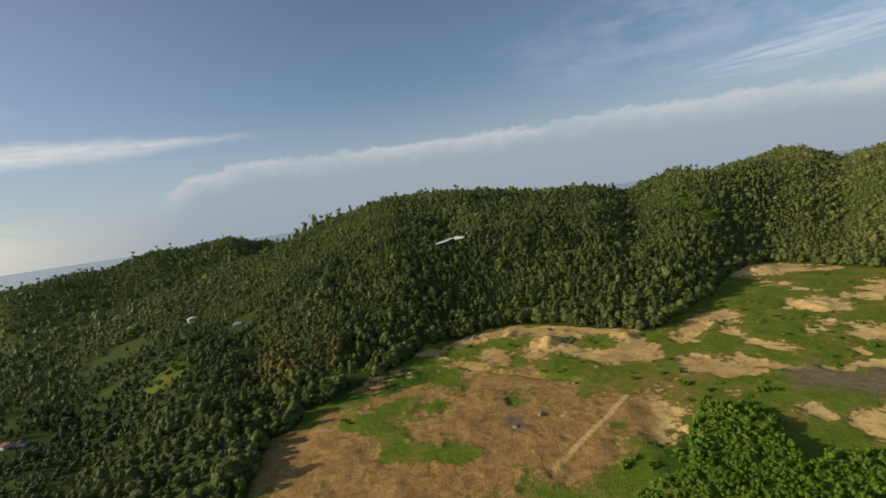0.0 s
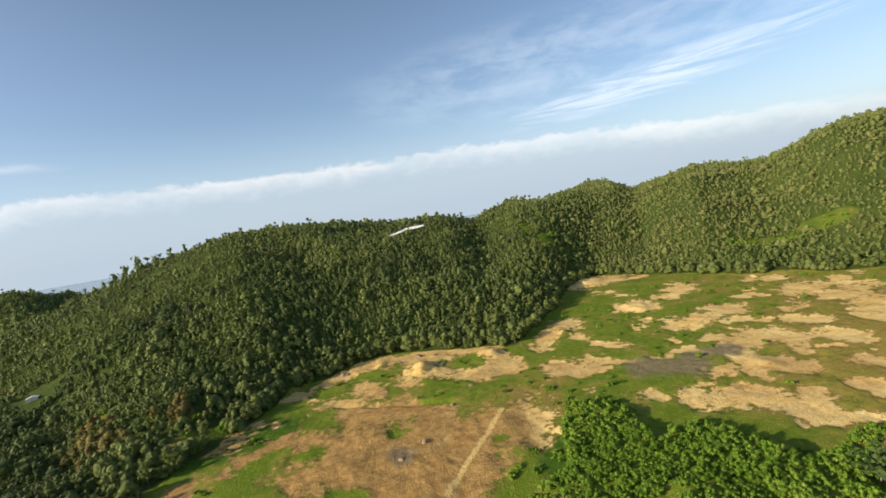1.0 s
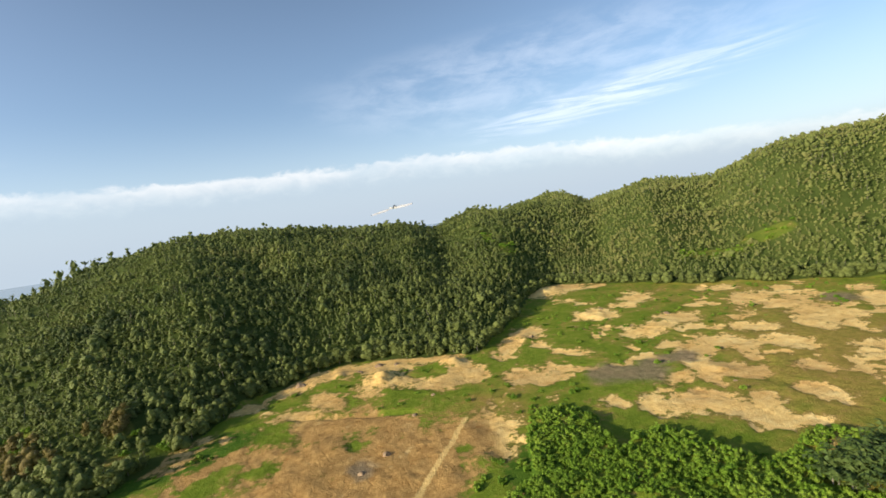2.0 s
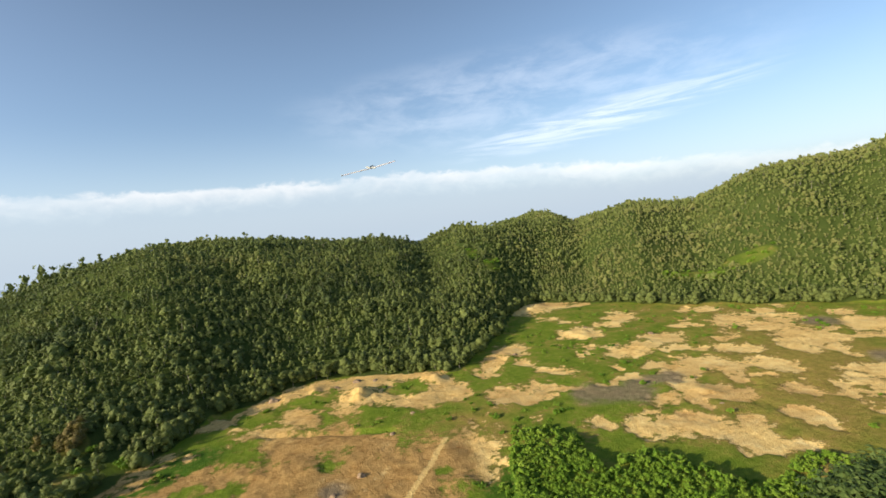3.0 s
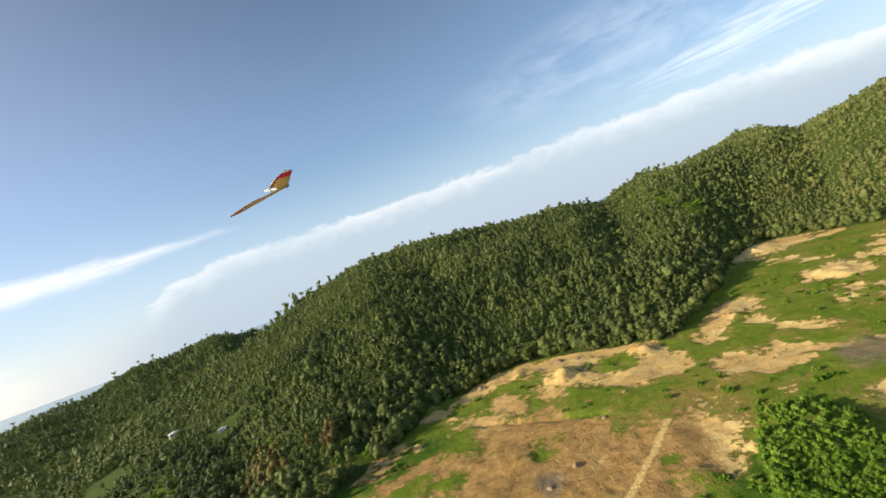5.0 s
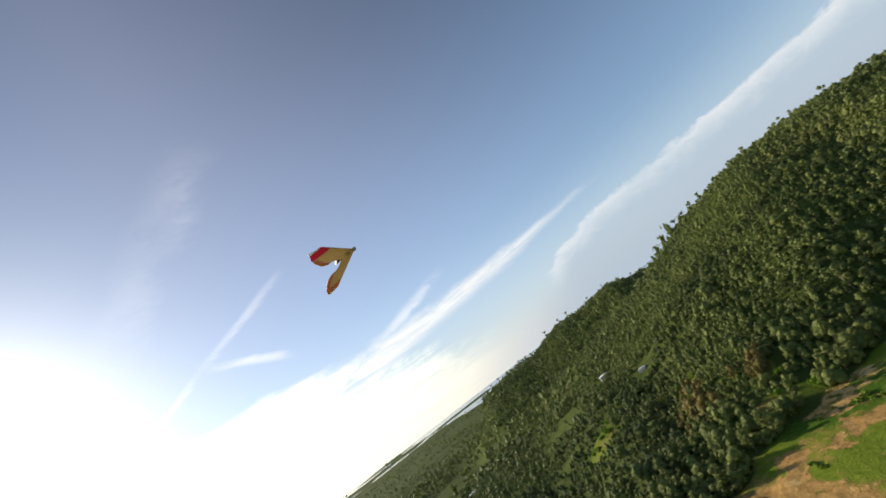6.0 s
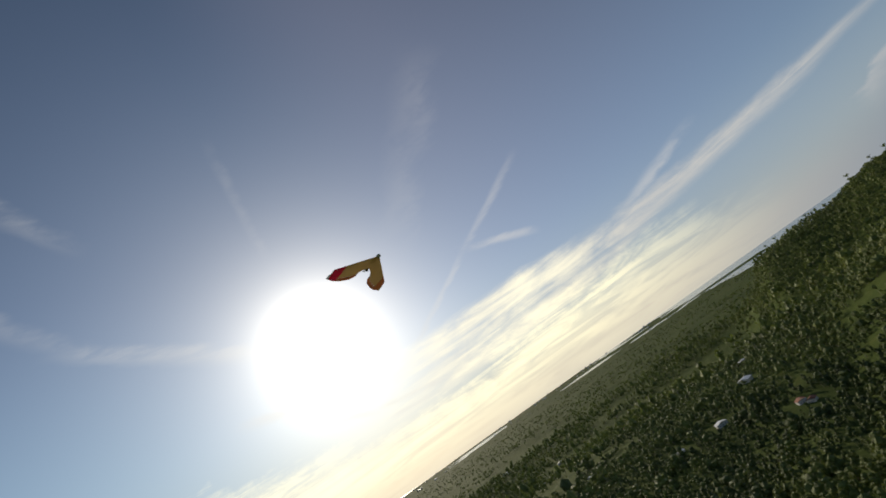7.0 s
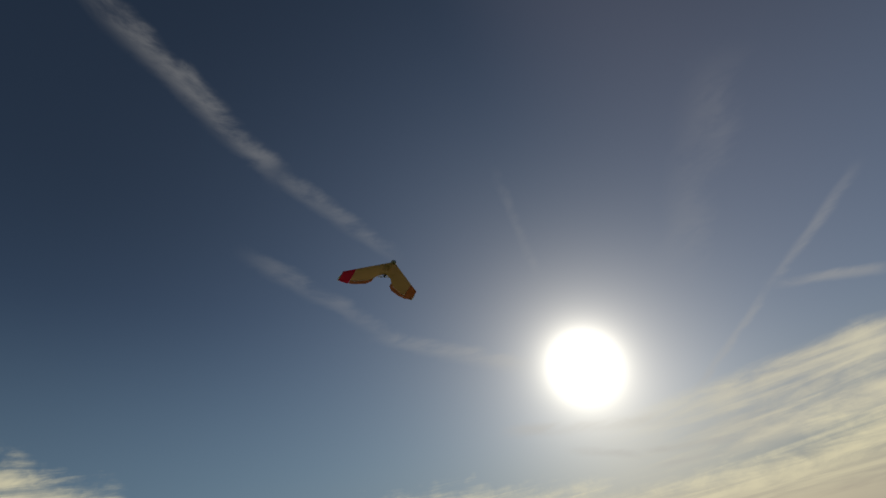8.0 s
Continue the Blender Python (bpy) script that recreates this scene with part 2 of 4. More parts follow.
def ground_material():
    m, t, b = material("ground_soil_and_grass", 0.95, 0.05)
    big, mid = tex_noise(t, 0.02, 5), tex_noise(t, 0.11, 6, 0.62)
    fine, grain = tex_noise(t, 0.55, 6, 0.65), tex_noise(t, 2.6, 4)
    bare, mud, dry, wood, lush = (attribute(t, k) for k in ("bare", "mud", "dry", "wood", "lush"))
    grass = ramp(t, mid * 0.55 + fine * 0.45, [(0.28, (0.100, 0.165, 0.015)), (0.5, (0.178, 0.238, 0.025)), (0.72, (0.330, 0.315, 0.055))])
    straw = ramp(t, fine, [(0.3, (0.25, 0.205, 0.04)), (0.7, (0.42, 0.31, 0.08))])
    grass = blend(t, (dry + (mid - 0.40) * 1.6).step(0.10, 0.9), grass, straw)
    deep = ramp(t, fine, [(0.3, (0.05, 0.115, 0.012)), (0.7, (0.10, 0.17, 0.02))])
    grass = blend(t, (lush + (mid - 0.5) * 0.6).step(0.35, 0.7), grass, deep)
    earth = ramp(t, mid * 0.5 + fine * 0.5, [(0.25, (0.40, 0.220, 0.070)), (0.38, (0.66, 0.40, 0.125)), (0.50, (0.86, 0.600, 0.220)), (0.72, (0.93, 0.75, 0.34))])
    earth = blend(t, big.step(0.45, 0.65) * 0.45, earth, (0.52, 0.28, 0.095))
    earth = blend(t, (attribute(t, "clay") + (mid - 0.5) * 1.3).step(0.25, 0.95) * 0.88, earth, ramp(t, fine, [(0.3, (0.27, 0.140, 0.045)), (0.7, (0.54, 0.325, 0.110))]))
    scour = tex_noise(t, 0.13, 8, 0.72)
    earth = blend(t, scour.step(0.56, 0.70) * 0.50, earth, (0.27, 0.145, 0.050))
    earth = blend(t, scour.step(0.42, 0.30) * 0.35, earth, (0.90, 0.72, 0.36))
    edge = (bare + (mid - 0.5) * 1.7 + (fine - 0.5) * 1.9 + (grain - 0.5) * 0.7)
    col = blend(t, edge.step(0.42, 0.54), blend(t, edge.step(0.10, 0.42) * 0.7, grass, (0.32, 0.205, 0.070)), earth)
    slime = ramp(t, fine, [(0.3, (0.20, 0.15, 0.09)), (0.7, (0.32, 0.25, 0.15))])
    col = blend(t, (mud + (mid - 0.5) * 0.7 + (fine - 0.5) * 0.6).step(0.3, 0.95) * 0.85, col, slime)
    road = attribute(t, "road")
    col = blend(t, (road + (fine - 0.5) * 0.9).step(0.30, 0.80) * 0.75, col, ramp(t, grain, [(0.3, (0.76, 0.52, 0.18)), (0.7, (0.88, 0.66, 0.28))]))
    floor = ramp(t, big * 0.5 + mid * 0.3 + fine * 0.2, [(0.3, (0.035, 0.055, 0.014)), (0.5, (0.070, 0.098, 0.022)), (0.7, (0.115, 0.130, 0.034))])
    col = blend(t, wood.step(0.3, 0.7), col, floor)
    t.links.new(col, b.inputs["Base Color"])
    bump(t, b, fine * 0.6 + grain * 0.4 + scour * 1.5, 0.85, 0.55)
    return m


def foliage(name, stops, tint=0.6):
    """Leaves: a tint for the whole plant and one for each leaf, a little light let through."""
    m, t, b = material(name, 0.62, 0.25)
    tree_tint = attribute(t, "tint")
    info = t.nodes.new("ShaderNodeObjectInfo")
    geo = t.nodes.new("ShaderNodeNewGeometry")
    isl = G(t, geo.outputs["Random Per Island"])
    clump = tex_noise(t, 0.9, 5, 0.65)
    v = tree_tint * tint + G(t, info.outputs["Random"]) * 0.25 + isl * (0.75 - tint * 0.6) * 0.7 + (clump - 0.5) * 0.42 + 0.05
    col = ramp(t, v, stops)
    t.links.new(col, b.inputs["Base Color"])
    bump(t, b, tex_noise(t, 1.6, 4, 0.6), 0.9, 0.5)
    trans = t.nodes.new("ShaderNodeBsdfTranslucent")
    t.links.new(blend(t, 0.5, col, (0.16, 0.20, 0.02)), trans.inputs["Color"])
    mixer = t.nodes.new("ShaderNodeMixShader")
    mixer.inputs[0].default_value = 0.28
    t.links.new(b.outputs[0], mixer.inputs[1])
    t.links.new(trans.outputs[0], mixer.inputs[2])
    t.links.new(mixer.outputs[0], t.nodes["Material Output"].inputs["Surface"])
    return m


def bark_material():
    m, t, b = material("pale_bark", 0.9, 0.2)
    n = tex_noise(t, 1.4, 5)
    t.links.new(ramp(t, n, [(0.3, (0.14, 0.12, 0.085)), (0.7, (0.38, 0.35, 0.28))]), b.inputs["Base Color"])
    bump(t, b, n, 0.6, 0.05)
    return m


def sea_material():
    m, t, b = material("sea_water", 0.16, 0.5)
    n = tex_noise(t, 0.012, 5)
    t.links.new(ramp(t, n, [(0.3, (0.10, 0.17, 0.23)), (0.7, (0.17, 0.24, 0.30))]), b.inputs["Base Color"])
    bump(t, b, tex_noise(t, 0.08, 6), 0.5, 1.2)
    return m


MAT_GROUND = ground_material()
MAT_LEAF = foliage("forest_leaves", [(0.05, (0.054, 0.084, 0.036)), (0.35, (0.114, 0.150, 0.045)), (0.6, (0.176, 0.216, 0.056)), (0.88, (0.232, 0.272, 0.073)), (0.98, (0.275, 0.280, 0.088))])
MAT_SHRUB = foliage("thicket_leaves", [(0.05, (0.072, 0.160, 0.013)), (0.45, (0.160, 0.290, 0.022)), (0.9, (0.270, 0.390, 0.042))], 0.45)
MAT_RUST = foliage("rusty_leaves", [(0.05, (0.105, 0.088, 0.026)), (0.5, (0.190, 0.150, 0.042)), (0.9, (0.28, 0.225, 0.060))], 0.45)
MAT_PALM = foliage("frond_leaves", [(0.05, (0.050, 0.090, 0.022)), (0.5, (0.10, 0.155, 0.035)), (0.9, (0.19, 0.24, 0.06))], 0.45)
MAT_BARK = bark_material()
MAT_SEA = sea_material()
MAT_DEAD = plain("bleached_wood", (0.62, 0.58, 0.50), 0.85)
MAT_WALL = plain("weathered_render", (0.62, 0.60, 0.55), 0.9)
MAT_ROOF_PALE = plain("pale_metal_roof", (0.86, 0.86, 0.85), 0.5, 0.0)
MAT_ROOF_RED = plain("rusty_red_roof", (0.30, 0.12, 0.07), 0.8)
MAT_DARK = plain("dark_opening", (0.03, 0.03, 0.035), 0.6)
MAT_ROCK = plain("brown_rock", (0.32, 0.22, 0.13), 0.95, vary=0.35, scale=1.5)
MAT_FOAM = plain("white_wing_foam", (0.90, 0.90, 0.88), 0.5, vary=0.03, through=0.25)
MAT_BELLY = plain("tan_wing_film", (0.72, 0.50, 0.24), 0.4, vary=0.10, through=0.62)
MAT_RED = plain("red_wing_film", (0.80, 0.035, 0.13), 0.4, vary=0.08, through=0.45)
MAT_ORANGE = plain("orange_wing_film", (0.70, 0.26, 0.13), 0.45, vary=0.10, through=0.45)
MAT_GREY = plain("grey_plastic", (0.32, 0.32, 0.34), 0.5)
MAT_BLACK = plain("black_plastic", (0.02, 0.02, 0.022), 0.4, vary=0.2)


# ---------------------------------------------------------------- land form
def lattice(x, y, seed):
    """Smooth noise in 0..1 on a unit lattice."""
    xi, yi = np.floor(x).astype(np.int64), np.floor(y).astype(np.int64)
    xf, yf = x - xi, y - yi
    xf, yf = xf * xf * (3 - 2 * xf), yf * yf * (3 - 2 * yf)

    def h(a, b):
        n = (a * 374761393 + b * 668265263 + seed * 974634777) & 0x7FFFFFFF
        n = ((n ^ (n >> 13)) * 1274126177) & 0x7FFFFFFF
        return ((n ^ (n >> 16)) & 0xFFFF) / 65535.0

    top = h(xi, yi) * (1 - xf) + h(xi + 1, yi) * xf
    bot = h(xi, yi + 1) * (1 - xf) + h(xi + 1, yi + 1) * xf
    return top * (1 - yf) + bot * yf


def fbm(x, y, size, seed, octaves=4):
    total, amp, norm = 0.0, 1.0, 0.0
    for i in range(octaves):
        total = total + amp * lattice(x / size, y / size, seed + i)
        norm += amp
        amp, size = amp * 0.55, size * 0.47
    return total / norm


def sstep(v, a, b):
    t = np.clip((v - a) / (b - a), 0, 1)
    return t * t * (3 - 2 * t)


SEA = -92.0
CANOPY = 4.4
# the crest: heading, height of its tree tops, how far off
CREST = np.array([(-180, -10, 300), (-60, -10, 300), (-42, -8, 320), (-31, 12, 360), (-24, 25, 410), (-18.1, 39.5, 430), (-14.1, 49.5, 430), (-6.7, 62, 430),
                  (-1.5, 62, 430), (3.1, 59, 430), (9.3, 53, 430), (14.5, 47, 425), (18.7, 46, 420), (22.1, 40, 420), (27.3, 50, 450), (31.5, 44, 455),
                  (36.5, 55, 600), (38.5, 54, 600), (41.5, 38, 600), (47.8, 54, 500), (54.1, 49, 480), (59.5, 66, 460), (63.8, 71, 460), (67.1, 72, 460), (70.2, 77, 460), (100, 80, 450), (180, 75, 450)])
# the far hill on the seaward side: heading, height of its tree tops
FAR = np.array([(-62, -60), (-50, -42), (-47, -14), (-44.7, 18), (-41.1, 25), (-37, 24), (-32.8, 39), (-29.4, 37), (-25.3, 43), (-22.1, 28), (-15, 8), (0, -20)])
# the edge of the forest round the clearing: heading, distance
EDGE = np.array([(-180, 40), (-60, 46), (-36, 62), (-28.7, 98), (-25.3, 124), (-17.6, 132), (-8.5, 149), (-2.4, 168), (3.7, 172), (9.9, 175), (16.6, 168), (23.7, 159), (27.4, 178),
                 (30.0, 200), (32.2, 246), (35.2, 267), (39.2, 261), (51.4, 234), (61.7, 241), (68.3, 240), (80, 250), (120, 190), (150, 60), (180, 40)])


def polar(x, y):
    return np.degrees(np.arctan2(x, y)), np.hypot(x, y)


def edge_at(az):
    return np.interp(az, EDGE[:, 0], EDGE[:, 1])


# the rim of the thicket: heading, distance
THICKET = np.array([(18, 60), (20, 74), (24, 77), (26.4, 79), (27.2, 96), (29.5, 106), (33, 107), (36, 101), (37, 90), (38.2, 87), (40, 92), (43, 96), (47.6, 92), (52.6, 86), (55, 90), (57, 97), (61, 102), (66, 97), (76, 92)])


def thicket_edge(az):
    return 1.05 * np.interp(az, THICKET[:, 0], THICKET[:, 1])


def land(x, y):
    az, r = polar(x, y)
    left = sstep(az, -12, -38)
    lowland = -32 * sstep(r, 70, 360) - 40 * sstep(r, 380, 3200)
    lowland = lowland + (fbm(x, y, 160, 5) - 0.5) * 14 * sstep(r, 110, 300) * (1 - sstep(r, 2600, 3600))
    valley = left * lowland
    re, rr = edge_at(az), np.interp(az, CREST[:, 0], CREST[:, 2])
    zc = np.interp(az, CREST[:, 0], CREST[:, 1]) - CANOPY
    up = np.clip((r - re) / (rr - re), 0, 1)
    rise = np.sin(up * np.pi / 2) ** 1.15
    hill = valley + (zc - valley) * rise
    spur = (np.sin(np.radians(az) * 26 + 1.3 + r * 0.012) * 2.2 + (fbm(x, y, 88, 9, 5) - 0.5) * 17) * np.sin(np.pi * np.clip(up, 0, 1)) * (0.5 + 0.5 * sstep(az, -40, -15))
    hill = hill + spur
    # the main spur, the ravine beside it, and lesser folds
    folds = sum(h * np.exp(-((az - a) / w) ** 2) for a, w, h in ((13.5, 4.5, 6), (23, 3.5, -6), (-1, 7, 5), (44, 4, 4), (51, 3, -3)))
    hill = hill + folds * np.sin(np.pi * up)
    back = np.minimum(lowland - 12, zc)
    z = np.where(r < rr, hill, zc + (back - zc) * sstep(r, rr + 8, rr + 340))
    r2 = 780.0
    z2 = np.interp(az, FAR[:, 0], FAR[:, 1]) - CANOPY
    keep = sstep(az, -56, -45) * sstep(az, 5, -14)
    z = np.maximum(z, z + (z2 - z) * np.exp(-((r - r2) / 210) ** 2) * keep)
    soft = sstep(r, 20, re)
    z = z + (fbm(x, y, 34, 21) - 0.5) * 0.8 * (1 - rise) * soft
    # the overgrown bank beside the clearing, with an abrupt edge
    inside = thicket_edge(az) - r + (fbm(x, y, 9, 171) - 0.5) * 5
    z = z + sstep(inside, -0.5, 3.5) * sstep(az, 19.5, 22.5) * sstep(az, 82, 74) * sstep(r, 22, 36) * (-0.4 + 3.3 * fbm(x, y, 12, 173))
    coast = 3450 + 1900 * sstep(az, -48, -60) - 800 * np.exp(-((az + 41) / 7.5) ** 2) + (fbm(x, y, 420, 33) - 0.5) * 500
    shore = np.minimum(z, SEA + 4 + fbm(x, y, 300, 31) * 5 - 16 * sstep(r, coast - 60, coast + 120))
    z = np.where(r > 2400, z + (shore - z) * sstep(r, 2400, 2700), z)
    # the low headland across the bay
    cape = np.exp(-((r - (4150 - (az + 60) * 9)) / (150 + (fbm(x, y, 500, 37) - 0.4) * 260)) ** 4) * sstep(az, -43.2, -45.5) * sstep(az, -60, -50)
    z = z - 16 * sstep(fbm(x, y, 520, 191), 0.56, 0.62) * sstep(r, 3300, 3700) * (az < -44)
    return np.where(r > 3300, np.maximum(z, SEA - 12 + 20 * cape), z)


# bare earth in the clearing, as strokes: heading and distance of both ends, half depth in metres
BARE_NE = [
    (34.0, 250, 34.3, 252, 14), (36.4, 255, 37.5, 255, 8.0), (38.3, 194, 38.5, 195, 7.1), (39.8, 191, 40.5, 191, 3.9), (41.3, 206, 42.8, 206, 3.2), (43.8, 216, 44.5, 219,
    7.0), (52.4, 229, 53.2, 230, 4.3), (55.0, 213, 56.7, 215, 5.5), (58.1, 226, 58.8, 227, 3.3), (58.0, 216, 61.3, 216, 2.3), (43.2, 166, 45.3, 170, 5.9), (47.7, 185, 49.1,
    185, 6.0), (45.3, 172, 46.1, 174, 4.5), (42.8, 153, 43.3, 152, 1.8), (46.5, 153, 48.6, 153, 3.1), (48.7, 171, 51.8, 172, 2.1),
]
BARE_E = [
    (53.4, 183, 54.1, 184, 2.8), (54.0, 171, 56.1, 172, 4.4), (57.2, 200, 58.9, 201, 4.7), (60.2, 191, 60.5, 191, 8.3), (60.3, 176, 60.8, 175, 3.9), (50.7, 157, 50.9, 156,
    4.9), (52.8, 156, 54.2, 152, 4.6), (54.3, 145, 54.4, 143, 2.0), (55.8, 158, 58.9, 156, 3.3), (56.2, 148, 57.0, 148, 1.5), (49.3, 136, 53.6, 133, 4.7), (45.5, 126, 47.4,
    130, 3.0), (50.2, 129, 52.0, 130, 3.4), (42.6, 112, 43.8, 110, 3.5), (46.1, 112, 47.5, 112, 4.2), (44.0, 119, 45.0, 119, 1.8),
]
BARE_SE = [
    (48.1, 117, 50.4, 116, 2.9), (50.4, 112, 54.3, 113, 4.1), (53.8, 107, 56.1, 109, 3.0), (55.2, 105, 55.3, 105, 1.6), (54.0, 118, 54.8, 118, 2.4), (58.0, 109, 59.0, 109,
    1.2), (58.8, 124, 59.9, 124, 2.5), (59.3, 119, 59.9, 119, 1.5), (27.3, 164, 28.2, 168, 4.9), (30.1, 178, 31.0, 178, 6.1), (31.5, 162, 32.4, 160, 2.5), (33.3, 153, 37.4,
    151, 2.2), (27.0, 154, 27.1, 155, 2.3), (27.2, 135, 28.8, 132, 3.8), (30.3, 130, 32.9, 134, 2.8), (33.8, 138, 37.3, 138, 1.5), (28.1, 141, 30.3, 137, 2.5),
]
BARE_MID = [
    (40.4, 139, 41.4, 139, 1.2), (41.9, 141, 42.7, 142, 1.2), (44.1, 144, 44.3, 143, 1.9), (44.7, 140, 45.8, 140, 1.2), (37.5, 115, 39.3, 113, 1.3), (65, 157, 66.5, 159, 6),
    (66, 209, 67.5, 209, 8), (61, 184, 62, 186, 8), (72, 142, 82, 142, 20),
]
BARE_W = [
    (1.3, 166, 3.0, 166, 5.5), (5.2, 170, 9.3, 168, 5.3), (11.7, 171, 18.5, 165, 5.3), (20.4, 158, 20.6, 156, 5.3), (21.3, 145, 22.1, 145, 5.6), (10.2, 151, 14.2, 146, 6.3),
    (3.5, 148, 5.6, 142, 5.7), (1.7, 131, 13.0, 119, 3.2), (1.9, 128, 4.4, 121, 4.9), (-6.5, 106, -1.9, 109, 6.4), (2.3, 111, 5.6, 106, 7.0), (-0.9, 98, 8.0, 90, 6.0), (6.2,
    97, 10.1, 97, 6.7), (10.4, 115, 12.7, 114, 3.1), (19.4, 108, 22.4, 107, 4.0), (17.0, 97, 19.0, 98, 4.2),
]
BARE_FLOOR = [(12.5, 101, 22.7, 106, 9.3), (10.9, 90, 14.9, 93, 9.0), (1.7, 168, 15.0, 161, 3.2), (2.7, 149, 7.6, 136, 5.1), (1.3, 135, 13.2, 118, 3.6), (-4.9, 117, 12.5, 101, 9.5),
              (-6.7, 103, 10.9, 90, 8.0), (17.1, 139, 22.6, 143, 5.6), (19.2, 167, 23.5, 143, 4.5), (-24, 102, -12, 103, 9), (-12, 101, -2, 100, 6)]
BARE_SW = [
    (13.4, 85, 15.8, 86, 3.2), (-11.6, 126, -6.1, 129, 2.0), (-18.3, 126, -17.2, 125, 2.3), (-5.1, 158, -2.3, 160, 3.2), (-7.0, 149, -5.5, 149, 2.3), (-2.4, 159, -0.2, 162,
    3.4), (-14.3, 121, -13.2, 121, 1.4), (-25.4, 114, -20.1, 113, 8.0), (-23.8, 98, -17.6, 93, 7.1), (-14.4, 87, -0.9, 82, 5.2), (-3.9, 105, -1.0, 107, 5.5), (-18, 85, 2, 84,
    8),
]
MUD = [(38.0, 132, 43.5, 132, 7.5), (43.8, 137, 48.3, 144, 4.0), (62.6, 209, 63.2, 209, 7), (5.4, 101, 6.1, 101, 3.5), (66.8, 171, 67.8, 171, 6)]
GREEN = [(7.6, 139, 15.8, 130, 3.8), (6.7, 112, 7.0, 112, 2.6), (-6.0, 114, -4.9, 114, 3.9), (0.6, 150, 0.8, 150, 5.0), (-9.4, 96, -4.2, 93, 3.5), (-15.2, 117, -12.4, 111, 3.7), (-8.7, 121, -7.3, 122, 3.2), (16.8, 150, 18.2, 150, 4), (18.2, 99, 19.0, 99, 2), (52.0, 127, 53.5, 126, 2),
         (-17.6, 138, -13.1, 141, 5.8), (-11.2, 143, -5.8, 149, 5.5), (-13.0, 110, -9.5, 101, 4.0), (-5.7, 116, -3.5, 117, 3.0), (-5.3, 96, -1.7, 91, 3.9), (-14.6, 142, -8.1, 145, 7.0)]


def spots(x, y, rows, ragged=1.0):
    """Ragged patches: 1 inside, falling off over their edges."""
    az, r = polar(x, y)
    wide = ragged * ((fbm(x, y, 11, 111) - 0.5) * 6 + (fbm(x, y, 4, 115, 3) - 0.5) * 5)
    deep = ragged * ((fbm(x, y, 10, 121) - 0.5) * 7 + (fbm(x, y, 3.5, 125, 3) - 0.5) * 6)
    az, r = az + np.degrees(wide / np.maximum(r, 30)), r + deep
    v = np.zeros_like(r)
    for a1, r1, a2, r2, hd in rows:
        hd = hd * 1.18 + 0.4
        ha = math.degrees(hd / r1) * 0.6 + 0.25
        px, py, qx, qy = (az - a1) / ha, (r - r1) / hd, (a2 - a1) / ha, (r2 - r1) / hd
        t = np.clip((px * qx + py * qy) / (qx * qx + qy * qy + 1e-6), 0, 1)
        v = np.maximum(v, np.clip(1.28 - 0.88 * np.hypot(px - t * qx, py - t * qy), 0, 1))
    return v


def bare_spots(x, y):
    return functools.reduce(np.maximum, (spots(x, y, rows) for rows in (BARE_NE, BARE_E, BARE_SE, BARE_MID, BARE_W, BARE_FLOOR, BARE_SW)))


def glade(x, y):
    """Open slopes of low growth in the woods."""
    az, r = polar(x, y)
    g = np.zeros_like(r)
    for a, d, ha, hd in ((30.5, 301, 1.2, 16), (28.2, 322, 1.0, 18), (53, 277, 3.5, 8), (58, 287, 3.0, 9), (-22.7, 186, 1.9, 12), (-15.3, 162, 1.4, 7), (-15, 148, 4, 4), (-34, 215, 3, 12)):
        g = np.maximum(g, 1.2 * np.exp(-((az - a) / ha) ** 2 - ((r - d) / hd) ** 2))
    return g


def line_mask(x, y, a, b, half):
    ax, ay, bx, by = *a, *b
    t = np.clip(((x - ax) * (bx - ax) + (y - ay) * (by - ay)) / ((bx - ax) ** 2 + (by - ay) ** 2), 0, 1)
    return np.clip(1.3 - np.hypot(x - ax - t * (bx - ax), y - ay - t * (by - ay)) / half, 0, 1)


def mesh_from(name, verts, faces, mats, mat_index=None, attrs=None, smooth=False):
    me = bpy.data.meshes.new(name)
    n, k = len(faces), faces.shape[1]
    me.vertices.add(len(verts))
    me.vertices.foreach_set("co", np.ascontiguousarray(verts, np.float32).ravel())
    me.loops.add(n * k)
    me.loops.foreach_set("vertex_index", np.ascontiguousarray(faces, np.int32).ravel())
    me.polygons.add(n)
    me.polygons.foreach_set("loop_start", np.arange(0, n * k, k, dtype=np.int32))
    for m in mats:
        me.materials.append(m)
    if mat_index is not None:
        me.polygons.foreach_set("material_index", np.ascontiguousarray(mat_index, np.int32))
    me.polygons.foreach_set("use_smooth", np.full(n, smooth))
    for key, values in (attrs or {}).items():
        a = me.attributes.new(key, "FLOAT", "POINT")
        a.data.foreach_set("value", np.ascontiguousarray(values, np.float32))
    me.update(calc_edges=True)
    return me


# houses among the trees: heading, distance, turn, size, red roof or not
HOUSES = [(-30.3, 296, 40, 0.48, False), (-26.0, 250, 10, 0.34, False), (-46.9, 232, 70, 0.40, True), (-46.0, 229, 20, 0.36, True), (-51.0, 314, 20, 0.66, False), (-54.9, 266, 75, 0.5, False),
          (-74.2, 645, 60, 0.8, False), (-70.4, 325, 15, 0.42, False), (-59.9, 262, 30, 0.34, False), (-77.2, 579, 45, 0.7, False), (-50.7, 389, 50, 0.5, False), (-80.6, 900, 30, 1.0, False), (-66, 520, 30, 0.6, True)]


